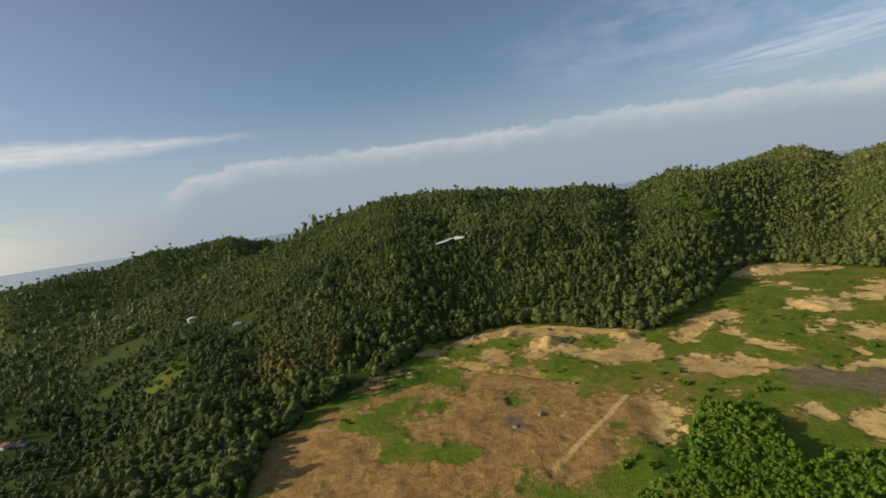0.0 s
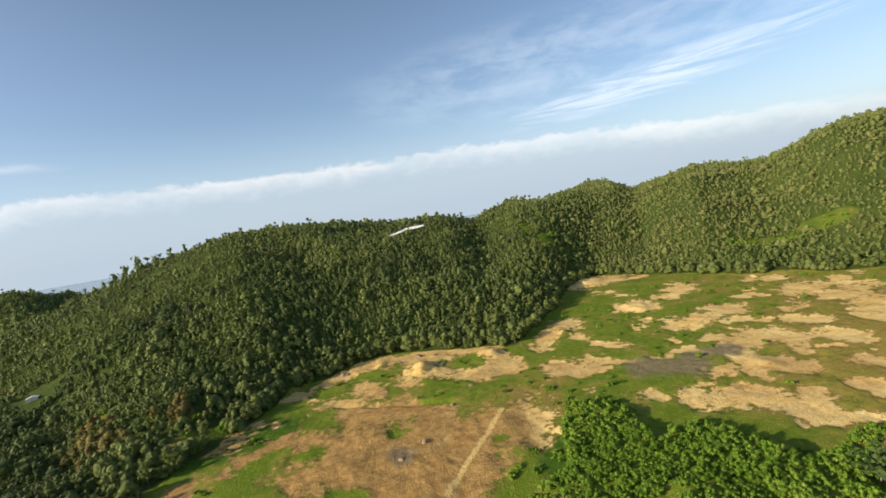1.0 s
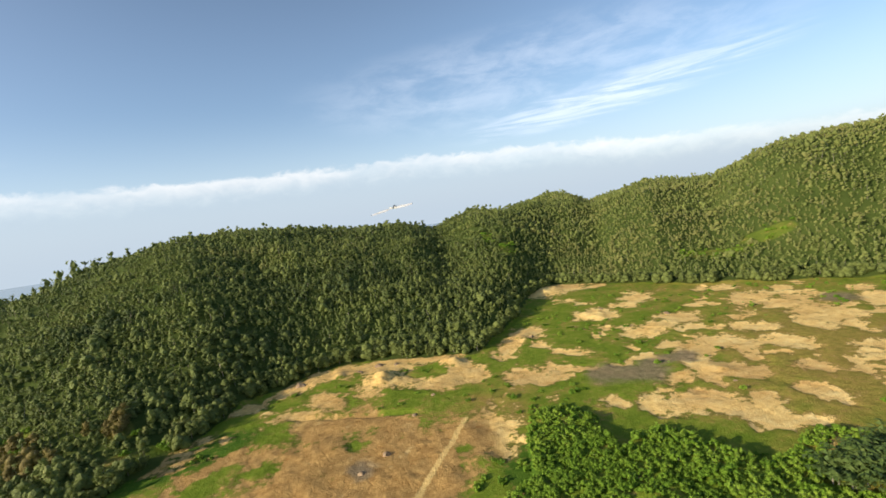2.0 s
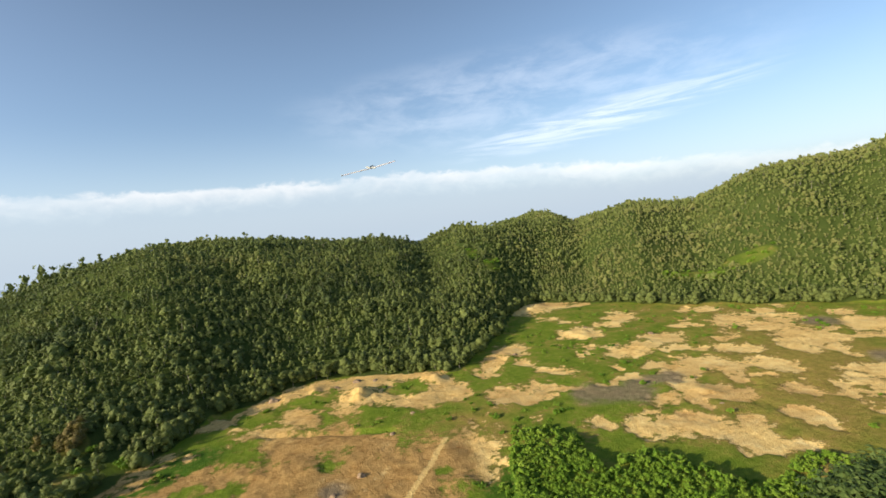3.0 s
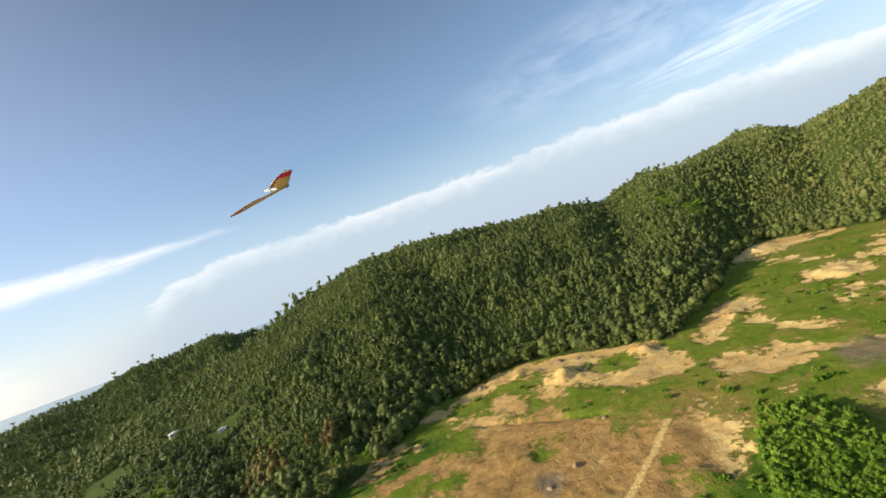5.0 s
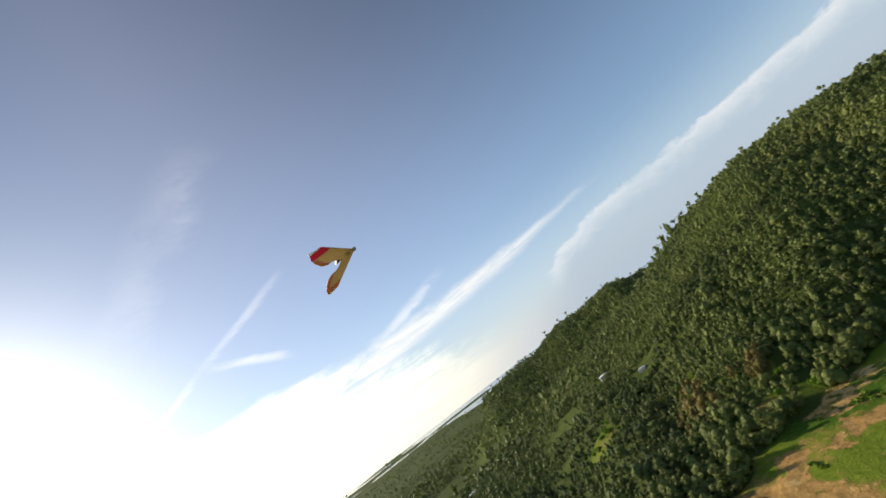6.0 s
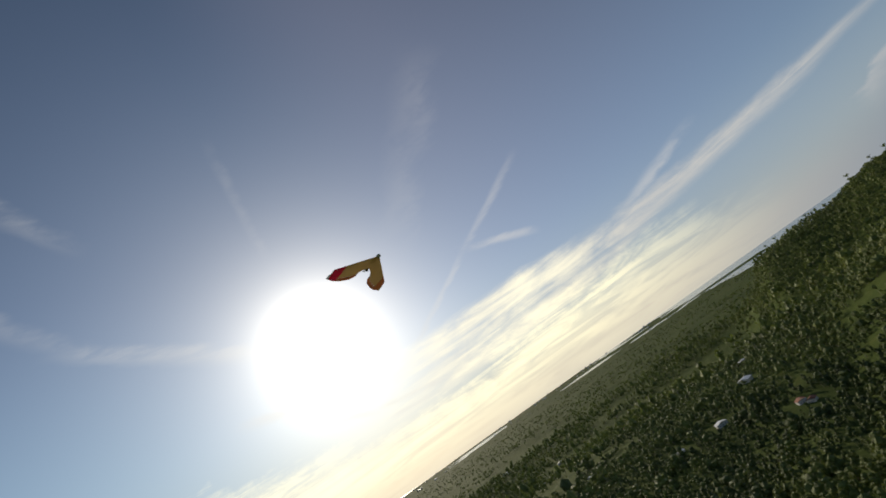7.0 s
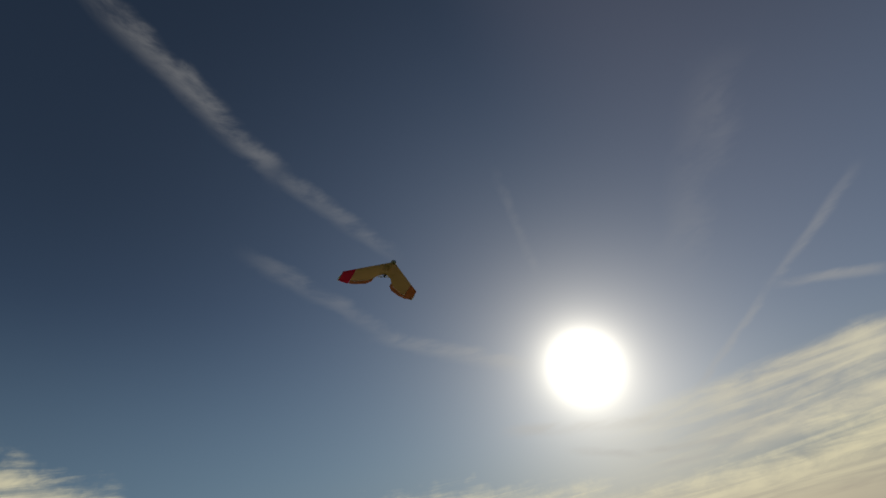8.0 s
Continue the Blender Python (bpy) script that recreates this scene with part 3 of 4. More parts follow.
def field(x, y):
    """Small open fields on the lowland."""
    az, r = polar(x, y)
    return sstep(fbm(x, y, 46, 181), 0.60, 0.66) * sstep(az, -31, -37) * sstep(r, 200, 240)


def build_ground():
    azs = np.concatenate([np.arange(-180, -50, 2.0), np.arange(-50, 84, 0.4), np.arange(84, 180.1, 2.0)])
    azs[-1] = 180
    rs = np.concatenate([np.arange(2, 60, 4.0), np.arange(60, 292, 0.9), 292 * 1.022 ** np.arange(0, 132)])
    rs = np.append(rs[rs < 4900], [5000, 5100, 5200, 5300, 5400, 5500, 5600, 5800, 7000])
    A, R = np.meshgrid(azs, rs, indexing="ij")
    X, Y = R * np.sin(np.radians(A)), R * np.cos(np.radians(A))
    Z = land(X, Y)
    re = edge_at(A) + (fbm(X, Y, 14, 3) - 0.5) * 12
    bare = bare_spots(X, Y) - 1.1 * spots(X, Y, GREEN, 0.7)
    wood = sstep(R, re - 1.5, re + 3) * (1 - sstep(np.abs(A), 120, 150))
    bare = np.maximum(bare, sstep(fbm(X, Y, 12, 131, 5) + 0.05 * sstep(A, 46, 60), 0.59, 0.71) * 0.75 * sstep(A, 27, 33) * sstep(R, 108, 122))
    bare = np.maximum(bare, sstep(fbm(X, Y, 11, 141, 4), 0.60, 0.72) * 0.6 * sstep(R, 84, 92) * sstep(A, 30, 24) * sstep(A, -30, -24))
    open_slope = sstep(glade(X, Y), 0.35, 0.65)
    wood = wood * (1 - np.maximum(0.5 * open_slope, 0.36 * field(X, Y)))
    bare = bare * (1 - sstep(R, re - 1.5, re + 3) * (np.abs(A) < 120))
    mud = spots(X, Y, MUD, 0.6) * (1 - wood)
    clay = sstep(A, 27, 20) * (0.45 + 0.55 * sstep(R, 146, 122)) * (0.78 + 0.6 * fbm(X, Y, 16, 161))
    dry = np.clip(0.75 * np.exp(-((A - 61) / 13) ** 2 - ((R - 150) / 60) ** 2) + 0.5 * np.exp(-((A - 24) / 6) ** 2 - ((R - 118) / 16) ** 2) + 0.35 * np.exp(-((A - 52) / 14) ** 2 - ((R - 235) / 30) ** 2) + 0.9 * np.exp(-((A + 19.5) / 6) ** 2 - ((R - 174) / 22) ** 2), 0, 1)
    lush = np.clip(np.exp(-((A + 11) / 10) ** 2 - ((R - 138) / 11) ** 2) + np.exp(-((A - 26) / 4) ** 2 - ((R - 88) / 14) ** 2) + 0.8 * np.exp(-((A - 39) / 5) ** 2 - ((R - 262) / 25) ** 2), 0, 1)
    road = np.maximum(line_mask(X, Y, (38.8, 106), (15, 82), 0.95), 0.4 * line_mask(X, Y, (-9, 166), (3, 131), 1.0))
    # eroded ledges where the earth is bare
    rag = np.clip(bare * 1.3 + (fbm(X, Y, 9, 41) - 0.5) * 1.5, 0, 1)
    Z = Z - 0.32 * sstep(rag, 0.35, 0.6) + ((fbm(X, Y, 4.2, 43) - 0.5) * 0.55 + np.abs(fbm(X, Y, 16, 45) - 0.5) * 2.2 * sstep(A, 27, 20)) * sstep(bare, 0.1, 0.5) + (fbm(X, Y, 2.2, 47) - 0.5) * 0.22 * (1 - wood) * (R < 320)
    # a shallow ditch, and a second narrow straight cut in the ground
    Z = Z - 0.8 * line_mask(X, Y, (0.7, 140), (30, 119.6), 1.1) - 0.7 * line_mask(X, Y, (-10, 171), (-5, 154), 1.0)
    # outcrops in the bare ground: heading, distance, width, depth, height
    for a, d, wa, wd, h in ((11.6, 151, 2.0, 7, 2.6), (5.5, 165, 2.2, 5, 1.6), (20.5, 157, 1.6, 6, 1.6), (38.9, 194, 1.3, 6, 1.8), (34.3, 251, 1.6, 9, 2.6), (46.0, 172, 2.2, 6, 1.2), (29.5, 172, 1.8, 7, 1.2), (50, 132, 3.0, 7, 0.9)):
        Z = Z + h * np.exp(-((A - a) / wa) ** 2 - ((R - d) / wd) ** 2) * (0.15 + 2.6 * np.abs(fbm(X, Y, 5, 49) - 0.5) + 0.5 * fbm(X, Y, 2.4, 51, 2))
    na, nr = A.shape
    idx = np.arange(na * nr).reshape(na, nr)
    f = np.stack([idx[:-1, :-1], idx[:-1, 1:], idx[1:, 1:], idx[1:, :-1]], -1).reshape(-1, 4)[:, ::-1]
    me = mesh_from("ground", np.stack([X, Y, Z], -1).reshape(-1, 3), f, [MAT_GROUND], None,
                   dict(bare=bare.ravel(), mud=mud.ravel(), dry=dry.ravel(), wood=wood.ravel(), lush=lush.ravel(), road=road.ravel(), clay=clay.ravel()), True)
    tagged(new("ground", me), "grassy clearing with bare tan earth among forested hills", "ground", kind="structure")


build_ground()


def build_sea():
    a = np.radians(np.arange(0, 360, 3))
    rs = np.array([700, 2000, 3500, 5000, 9000.0])
    v = np.concatenate([np.stack([r * np.sin(a), r * np.cos(a), np.full_like(a, SEA)], -1) for r in rs])
    n = len(a)
    f = [(i * n + j, i * n + (j + 1) % n, (i + 1) * n + (j + 1) % n, (i + 1) * n + j) for i in range(len(rs) - 1) for j in range(n)]
    tagged(new("water", mesh_from("water", v, np.array(f)[:, ::-1], [MAT_SEA], None, None, True)), "calm hazy sea beyond the coast", "sea", kind="structure")


build_sea()


# ---------------------------------------------------------------- plants
def ico(level):
    bm = bmesh.new()
    bmesh.ops.create_icosphere(bm, subdivisions=level, radius=1)
    v = np.array([p.co[:] for p in bm.verts])
    f = np.array([[p.index for p in q.verts] for q in bm.faces])
    bm.free()
    return v, f


ICO1, ICO2 = ico(1), ico(2)
OCTA = (np.array([(1, 0, 0), (0, 1, 0), (-1, 0, 0), (0, -1, 0), (0, 0, 1), (0, 0, -1.0)]), np.array([(0, 1, 4), (1, 2, 4), (2, 3, 4), (3, 0, 4), (1, 0, 5), (2, 1, 5), (3, 2, 5), (0, 3, 5)]))


def unit(rng, n):
    v = rng.normal(size=(n, 3))
    return v / np.linalg.norm(v, axis=1, keepdims=True)


def leaf_tris(rng, centres, normals, size, jitter=0.42):
    """One ragged triangle at each centre, roughly square to its normal."""
    n = len(centres)
    nor = normals + rng.normal(size=(n, 3)) * jitter
    nor /= np.linalg.norm(nor, axis=1, keepdims=True)
    side = np.cross(nor, unit(rng, n))
    side /= np.linalg.norm(side, axis=1, keepdims=True) + 1e-9
    other = np.cross(nor, side)
    s = (size * rng.uniform(0.65, 1.35, n))[:, None]
    v = np.stack([centres + side * s, centres - side * s * 0.55 + other * s * 0.8, centres - side * s * 0.55 - other * s * 0.8], 1)
    return v.reshape(-1, 3), np.arange(3 * n).reshape(n, 3)


def crown_arrays(rng, lobes, leaves, size, core=ICO1):
    """Leaves over several lobes, with a rough inner mass so that the crown is dense."""
    vs, fs, base = [], [], 0
    area = np.array([l[3] ** 2 for l in lobes])
    for (cx, cy, cz, r, flat), share in zip(lobes, area / area.sum()):
        n = max(6, int(leaves * share))
        d = unit(rng, n)
        d[:, 2] = np.abs(d[:, 2]) * 1.0 - 0.7 * rng.random(n)
        d /= np.linalg.norm(d, axis=1, keepdims=True)
        c = np.array([cx, cy, cz]) + d * np.array([r, r, r * flat]) * rng.uniform(0.84, 1.10, n)[:, None]
        v, f = leaf_tris(rng, c, d * np.array([1, 1, 1 / flat]), size)
        vs.append(v), fs.append(f + base)
        base += len(v)
        v, f = OCTA if vs[1:] and len(lobes) == 2 else core
        v = v * (1 + rng.uniform(-0.34, 0.24, (len(v), 1)))
        vs.append(v * np.array([r, r, r * flat]) * 0.82 + np.array([cx, cy, cz])), fs.append(f + base)
        base += len(v)
    return np.concatenate(vs), np.concatenate(fs)


def trunk_arrays(rng, height, radius, sides=5, lean=0.06, limbs=0, reach=2.5, bend=True):
    """A tapered trunk, and limbs that leave it in the upper half."""
    vs, fs, base = [], [], 0

    def tube(a, b, ra, rb):
        nonlocal base
        a, b = np.array(a, float), np.array(b, float)
        d = (b - a) / np.linalg.norm(b - a)
        s = np.cross(d, [0.3, 1, 0.2])
        s /= np.linalg.norm(s)
        o = np.cross(d, s)
        ang = np.arange(sides) * 2 * np.pi / sides
        ring = np.cos(ang)[:, None] * s + np.sin(ang)[:, None] * o
        vs.append(np.concatenate([a + ring * ra, b + ring * rb]))
        for i in range(sides):
            j = (i + 1) % sides
            fs.append([base + i, base + j, base + sides + j])
            fs.append([base + i, base + sides + j, base + sides + i])
        base += 2 * sides

    top = (rng.normal() * lean * height, rng.normal() * lean * height, height)
    mid = (top[0] * 0.35, top[1] * 0.35, height * 0.5)
    if bend:
        tube((0, 0, -1.0), mid, radius, radius * 0.75)
        tube(mid, top, radius * 0.75, radius * 0.4)
    else:
        tube((0, 0, -1.0), top, radius, radius * 0.4)
    for i in range(limbs):
        k = 0.5 + 0.45 * (i + 1) / (limbs + 1)
        p = np.array(mid) + (np.array(top) - mid) * (k - 0.5) * 2
        a = i * 2.4 + rng.random()
        tube(p, p + np.array([math.cos(a) * reach, math.sin(a) * reach, reach * 0.7]), radius * 0.4, radius * 0.12)
    return np.concatenate(vs), np.array(fs)


def lobes_for(rng, width, low, high, count):
    """Lobes of a crown from its foot to its top, the lower ones wider apart."""
    out = [(rng.normal() * 0.2, rng.normal() * 0.2, high - width * 0.30, width * rng.uniform(0.30, 0.38), rng.uniform(0.7, 0.95))]
    if count == 2:
        out = [(0, 0, high - width * 0.46, width * 0.41, rng.uniform(1.0, 1.2))]
    for i in range(count - 1):
        a = i * 2.4 + rng.uniform(-0.5, 0.5)
        k = (i + 0.6) / (count - 1)
        d = width * rng.uniform(0.16, 0.26) * (0.7 + 0.5 * k)
        z = high - width * 0.45 - (high - width * 0.45 - low) * k
        out.append((math.cos(a) * d, math.sin(a) * d, z, width * rng.uniform(0.26, 0.37), rng.uniform(0.72, 1.0)))
    return out


def tree_template(rng, kind, leaves, size, lobes, core=ICO1):
    h, w = rng.uniform(4.6, 6.2), rng.uniform(3.8, 5.0)
    low = 0.9
    if kind == "tall":
        h, w, low = rng.uniform(6.2, 8.0), rng.uniform(3.2, 4.2), 1.8
    if kind == "small":
        h, w, low = rng.uniform(3.2, 4.4), rng.uniform(3.2, 4.2), 0.6
    if kind == "broad":
        h, w, low = rng.uniform(5.0, 6.4), rng.uniform(5.0, 6.6), 1.2
    cv, cf = crown_arrays(rng, lobes_for(rng, w, low, h, lobes), leaves, size, core)
    rich = leaves > 120
    tv, tf = trunk_arrays(rng, h * 0.8, 0.13, 4 if rich else 3, limbs=2 if rich else 0, reach=w * 0.3, bend=rich)
    return (cv, cf), (tv, tf)


def scatter(name, rng, templates, xs, ys, scales, label, category, tints=None, squash=None):
    """Many plants in one mesh."""
    V, F, M, T, base = [], [], [], [], 0
    zs = land(xs, ys)
    pick = rng.integers(0, len(templates), len(xs))
    turn = rng.uniform(0, 2 * np.pi, len(xs))
    tints = rng.random(len(xs)) if tints is None else tints
    for k, ((cv, cf), (tv, tf)) in enumerate(templates):
        sel = np.where(pick == k)[0]
        if not len(sel):
            continue
        v0 = np.concatenate([cv, tv])
        f0 = np.concatenate([cf, tf + len(cv)])
        m0 = np.concatenate([np.zeros(len(cf), int), np.ones(len(tf), int)])
        c, s = np.cos(turn[sel])[:, None], np.sin(turn[sel])[:, None]
        sc = scales[sel][:, None]
        wide = sc * rng.uniform(0.85, 1.15, (len(sel), 1))
        P = np.stack([(v0[:, 0] * c - v0[:, 1] * s) * wide + xs[sel][:, None], (v0[:, 0] * s + v0[:, 1] * c) * wide + ys[sel][:, None], v0[:, 2] * sc + zs[sel][:, None] - 0.3], -1)
        n = len(v0)
        V.append(P.reshape(-1, 3))
        F.append((f0[None] + (np.arange(len(sel)) * n)[:, None, None] + base).reshape(-1, 3))
        M.append(np.tile(m0, len(sel)))
        T.append(np.repeat(tints[sel], n))
        base += n * len(sel)
    me = mesh_from(name, np.concatenate(V), np.concatenate(F), [scatter.leaf, MAT_BARK], np.concatenate(M), dict(tint=np.concatenate(T)), False)
    return tagged(new(name, me), label, category, kind="stuff")


scatter.leaf = MAT_LEAF


def jitter_grid(rng, spacing, half, keep):
    g = np.arange(-half, half, spacing)
    x, y = np.meshgrid(g, g)
    x = (x + rng.uniform(-0.5, 0.5, x.shape) * spacing * 0.95).ravel()
    y = (y + rng.uniform(-0.5, 0.5, y.shape) * spacing * 0.95).ravel()
    az, r = polar(x, y)
    k = keep(x, y, az, r)
    return x[k], y[k]


rng = np.random.default_rng(7)
KINDS = ["round", "broad", "tall", "broad", "round", "small", "tall", "round"]
CLOSE_T = [tree_template(rng, k, 150, 0.24, 6) for k in KINDS * 2]
NEAR_T = [tree_template(rng, k, 28, 0.36, 4) for k in KINDS * 2]
MID_T = [tree_template(rng, k, 9, 0.44, 3) for k in KINDS * 2]
LOW_T = [tree_template(rng, k, 16, 0.6, 2, OCTA) for k in KINDS]
DISTANT_T = [tree_template(rng, k, 4, 0.50, 2) for k in KINDS * 2]
FAR_T = [tree_template(rng, k, 8, 0.9, 1, OCTA) for k in KINDS]


def near_house(x, y):
    d = np.full(x.shape, 1e9)
    for az, r, turn, s, red in HOUSES:
        d = np.minimum(d, np.hypot(x - r * math.sin(radians(az)), y - r * math.cos(radians(az))))
    return d < 9


def in_front(x, y, az, r):
    rr = np.interp(az, CREST[:, 0], CREST[:, 2])
    return (r > edge_at(az) + (fbm(x, y, 14, 3) - 0.5) * 12 + 1.5) & (az > -125) & (az < 92) & (r < np.where(az > -20, rr + 9, 420)) & (glade(x, y) < 0.5 + 0.3 * lattice(x / 5, y / 5, 77)) & (field(x, y) < 0.5) & ~near_house(x, y)


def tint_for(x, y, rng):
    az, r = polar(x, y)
    # shade on the left and haze on the right are put into the tint by heading
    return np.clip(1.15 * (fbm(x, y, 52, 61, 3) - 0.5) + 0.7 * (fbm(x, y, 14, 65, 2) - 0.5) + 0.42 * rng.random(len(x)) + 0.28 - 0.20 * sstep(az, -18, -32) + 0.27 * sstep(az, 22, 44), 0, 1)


def size_for(x, y, rng):
    u = rng.random(len(x))
    return (0.44 + 0.42 * u + 0.55 * u ** 12) * (0.55 + 0.90 * fbm(x, y, 17, 71))


def build_forest():
    def thin(x, y, az, r):
        share = np.where((az < -72) | (az > 73), 0.75, 0.0) + sstep(r, 260, 340) * np.where(az > 30, 0.20, 0.34) * sstep(np.abs(r - np.interp(az, CREST[:, 0], CREST[:, 2])), 10, 40)
        return in_front(x, y, az, r) & (np.abs(np.sin(x * 12.9898 + y * 78.233) * 43758.5453 % 1) > share)

    xa, ya = jitter_grid(rng, 2.45, 640, lambda x, y, az, r: (az > -30) & (az < 73) & thin(x, y, az, r))
    xo, yo = jitter_grid(rng, 3.3, 640, lambda x, y, az, r: ((az <= -30) | (az >= 73)) & thin(x, y, az, r))
    x, y = np.concatenate([xa, xo]), np.concatenate([ya, yo])
    az, r = polar(x, y)
    first = (r - edge_at(az) < 7) & (az > -29) & (az < 70)
    take = np.where(first)[0]
    take = take[np.argsort(r[take])][:290]
    rest = np.ones(len(x), bool)
    rest[take] = False
    close = rest & (r < 165) & (az > -75)
    near = rest & (r < 265) & ~close
    far = rest & ~near & ~close & (r < 335) & (az > -34)
    last = rest & ~near & ~close & ~far
    wide = (1 + 0.2 * sstep(r, 230, 400)) * np.where((az < -72) | (az > 73), 1.8, np.where(az < -30, 0.80, 0.74 - 0.10 * sstep(r, 230, 300) - 0.12 * sstep(az, 26, 36)))
    for name, temps, k, label in (("forest_edge", CLOSE_T, close, "dense green forest beside the clearing"), ("hillside_forest", NEAR_T, near, "dense green tropical forest on the hillside"),
                                  ("slope_forest", MID_T, far, "dense green forest on the upper slope"), ("ridge_forest", DISTANT_T, last, "dense green forest along the ridge")):
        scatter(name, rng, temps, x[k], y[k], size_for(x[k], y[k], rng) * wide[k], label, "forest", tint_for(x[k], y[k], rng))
    xb, yb = jitter_grid(rng, 9.0, 1000, lambda x, y, az, r: (r >= 420) & (r < 980) & (az > -120) & (az < np.where(r > 610, -48, -12)) & (fbm(x, y, 90, 81) > 0.37))
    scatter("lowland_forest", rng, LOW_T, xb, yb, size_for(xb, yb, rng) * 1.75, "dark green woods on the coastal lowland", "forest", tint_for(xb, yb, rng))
    xf, yf = jitter_grid(rng, 4.6, 900, lambda x, y, az, r: (r > 610) & (r < 815) & (az > -48) & (az < -12))
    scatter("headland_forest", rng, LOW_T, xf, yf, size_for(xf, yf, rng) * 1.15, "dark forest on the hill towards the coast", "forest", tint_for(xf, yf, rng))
    n = 7000
    lr = np.exp(rng.uniform(np.log(960), np.log(3400), n))
    la = rng.uniform(-130, -22, n)
    xc, yc = lr * np.sin(np.radians(la)), lr * np.cos(np.radians(la))
    k = (fbm(xc, yc, 260, 83) > 0.40) & (land(xc, yc) > SEA + 2.5)
    xc, yc, lr = xc[k], yc[k], lr[k]
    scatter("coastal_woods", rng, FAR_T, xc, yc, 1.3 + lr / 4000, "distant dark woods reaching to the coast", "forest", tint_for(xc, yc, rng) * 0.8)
    return x[take], y[take]


EDGE_X, EDGE_Y = build_forest()


def plant(name, template, leaf, label, category, group):
    """A plant as a thing: its stem and its crown."""
    (cv, cf), (tv, tf) = template
    root = tagged(new(name), label, category, group)
    for part_name, v, f, mat in (("trunk", tv, tf, MAT_BARK), ("crown", cv, cf, leaf)):
        me = mesh_from(part_name, v, f, [mat], None, dict(tint=np.full(len(v), 0.5)), True)
        new(part_name, me).parent = root
    return root


def spread(models, xs, ys, scales, sink=0.3):
    zs = land(xs, ys)
    for i, (x, y, z, s) in enumerate(zip(xs, ys, zs, scales)):
        m = pose(x, y, z - sink, 0, 0, rng.uniform(0, 360)) @ Matrix.Diagonal((s, s, s * rng.uniform(0.9, 1.15), 1))
        k = i % len(models)
        if i < len(models):
            models[k].matrix_world = m
        else:
            c = copy_thing(models[k], Matrix())
            c.matrix_world = m


EDGE_MODELS = [plant("tree", tree_template(rng, k, 230, 0.26, 6), MAT_LEAF, l, "tree", "trees along the clearing")
               for k, l in (("round", "round-crowned green forest tree at the clearing's edge"), ("tall", "tall slim pale-trunked tree at the clearing's edge"),
                            ("broad", "broad spreading green tree beside the clearing"), ("round", "dense dark green tree at the forest edge"))]
spread(EDGE_MODELS, EDGE_X, EDGE_Y, rng.uniform(0.55, 0.95, len(EDGE_X)))


def build_rusty_trees():
    n = 46
    u = rng.random(n)
    az = np.where(u < 0.65, rng.normal(-23.0, 1.5, n), rng.normal(-15.8, 0.8, n))
    r = np.where(u < 0.65, rng.normal(176, 7, n), rng.normal(166, 3.5, n))
    models = [plant("rusty_tree", tree_template(rng, k, 200, 0.26, 6), MAT_RUST, "yellow-brown leafy tree at the foot of the hill", "tree", "rusty trees") for k in ("broad", "round", "small")]
    spread(models, r * np.sin(np.radians(az)), r * np.cos(np.radians(az)), rng.uniform(0.55, 0.95, n))


build_rusty_trees()


def build_ridge_trees():
    """Single tall trees that stand over the crest."""
    az = np.array([9.3, 20.9, -6.0, -0.5, 3.0, 6.2, 13.5, 16.4, 27.0, 36.8, 47.5, 58.0, 62.0, -11.0, -17.0, -24.5, -32.6])
    r = np.interp(az, CREST[:, 0], CREST[:, 2]) - 3
    models = [plant("ridge_tree", tree_template(rng, k, 160, 0.30, 6), MAT_LEAF, "tall dark tree standing over the forest ridge", "tree", "trees on the ridge") for k in ("broad", "tall")]
    spread(models, r * np.sin(np.radians(az)), r * np.cos(np.radians(az)), rng.uniform(0.85, 1.25, len(az)))


build_ridge_trees()


def shrub_template(rng, width, height, leaves, size):
    lobes = []
    for i in range(9):
        a = i * 2.4 + rng.uniform(-0.4, 0.4)
        d = width * 0.155 * math.sqrt(i)
        lobes.append((math.cos(a) * d, math.sin(a) * d, height * rng.uniform(0.25, 0.75) * (1 - 0.3 * d / width), width * rng.uniform(0.13, 0.22), height / width * rng.uniform(1.2, 1.8)))
    return crown_arrays(rng, lobes, leaves, size), trunk_arrays(rng, height * 0.5, 0.08, 4, limbs=2, reach=width * 0.2)


def in_thicket(x, y):
    az, r = polar(x, y)
    return (az > 20.5) & (az < 76) & (r > 40) & (r < thicket_edge(az) + (fbm(x, y, 9, 171) - 0.5) * 5)


def build_thicket():
    x, y = jitter_grid(rng, 1.75, 140, lambda x, y, az, r: in_thicket(x, y) & (fbm(x, y, 8, 91) > 0.27))
    order = np.argsort(np.hypot(x - 46, y - 63))
    x, y = x[order], y[order]
    palms = (x > 72) & (y < 46) & (fbm(x, y, 16, 95) > 0.42)
    px, py = x[palms][:40], y[palms][:40]
    x, y = x[~palms], y[~palms]
    models = [plant("shrub", shrub_template(rng, 2.6, 1.7, 300, 0.14), MAT_SHRUB, "bright green leafy shrub in the overgrown thicket", "shrub", "shrubs of the thicket") for _ in range(5)]
    n = 290
    spread(models, x[:n], y[:n], rng.uniform(0.6, 1.0, n))
    scatter.leaf = MAT_SHRUB
    temps = [shrub_template(rng, 2.7, 1.7, 115, 0.20) for _ in range(4)]
    scatter("thicket", rng, temps, x[n:], y[n:], rng.uniform(0.6, 1.0, len(x) - n), "bright green tangled thicket of leafy shrubs", "thicket")
    return px, py


PALM_X, PALM_Y = build_thicket()


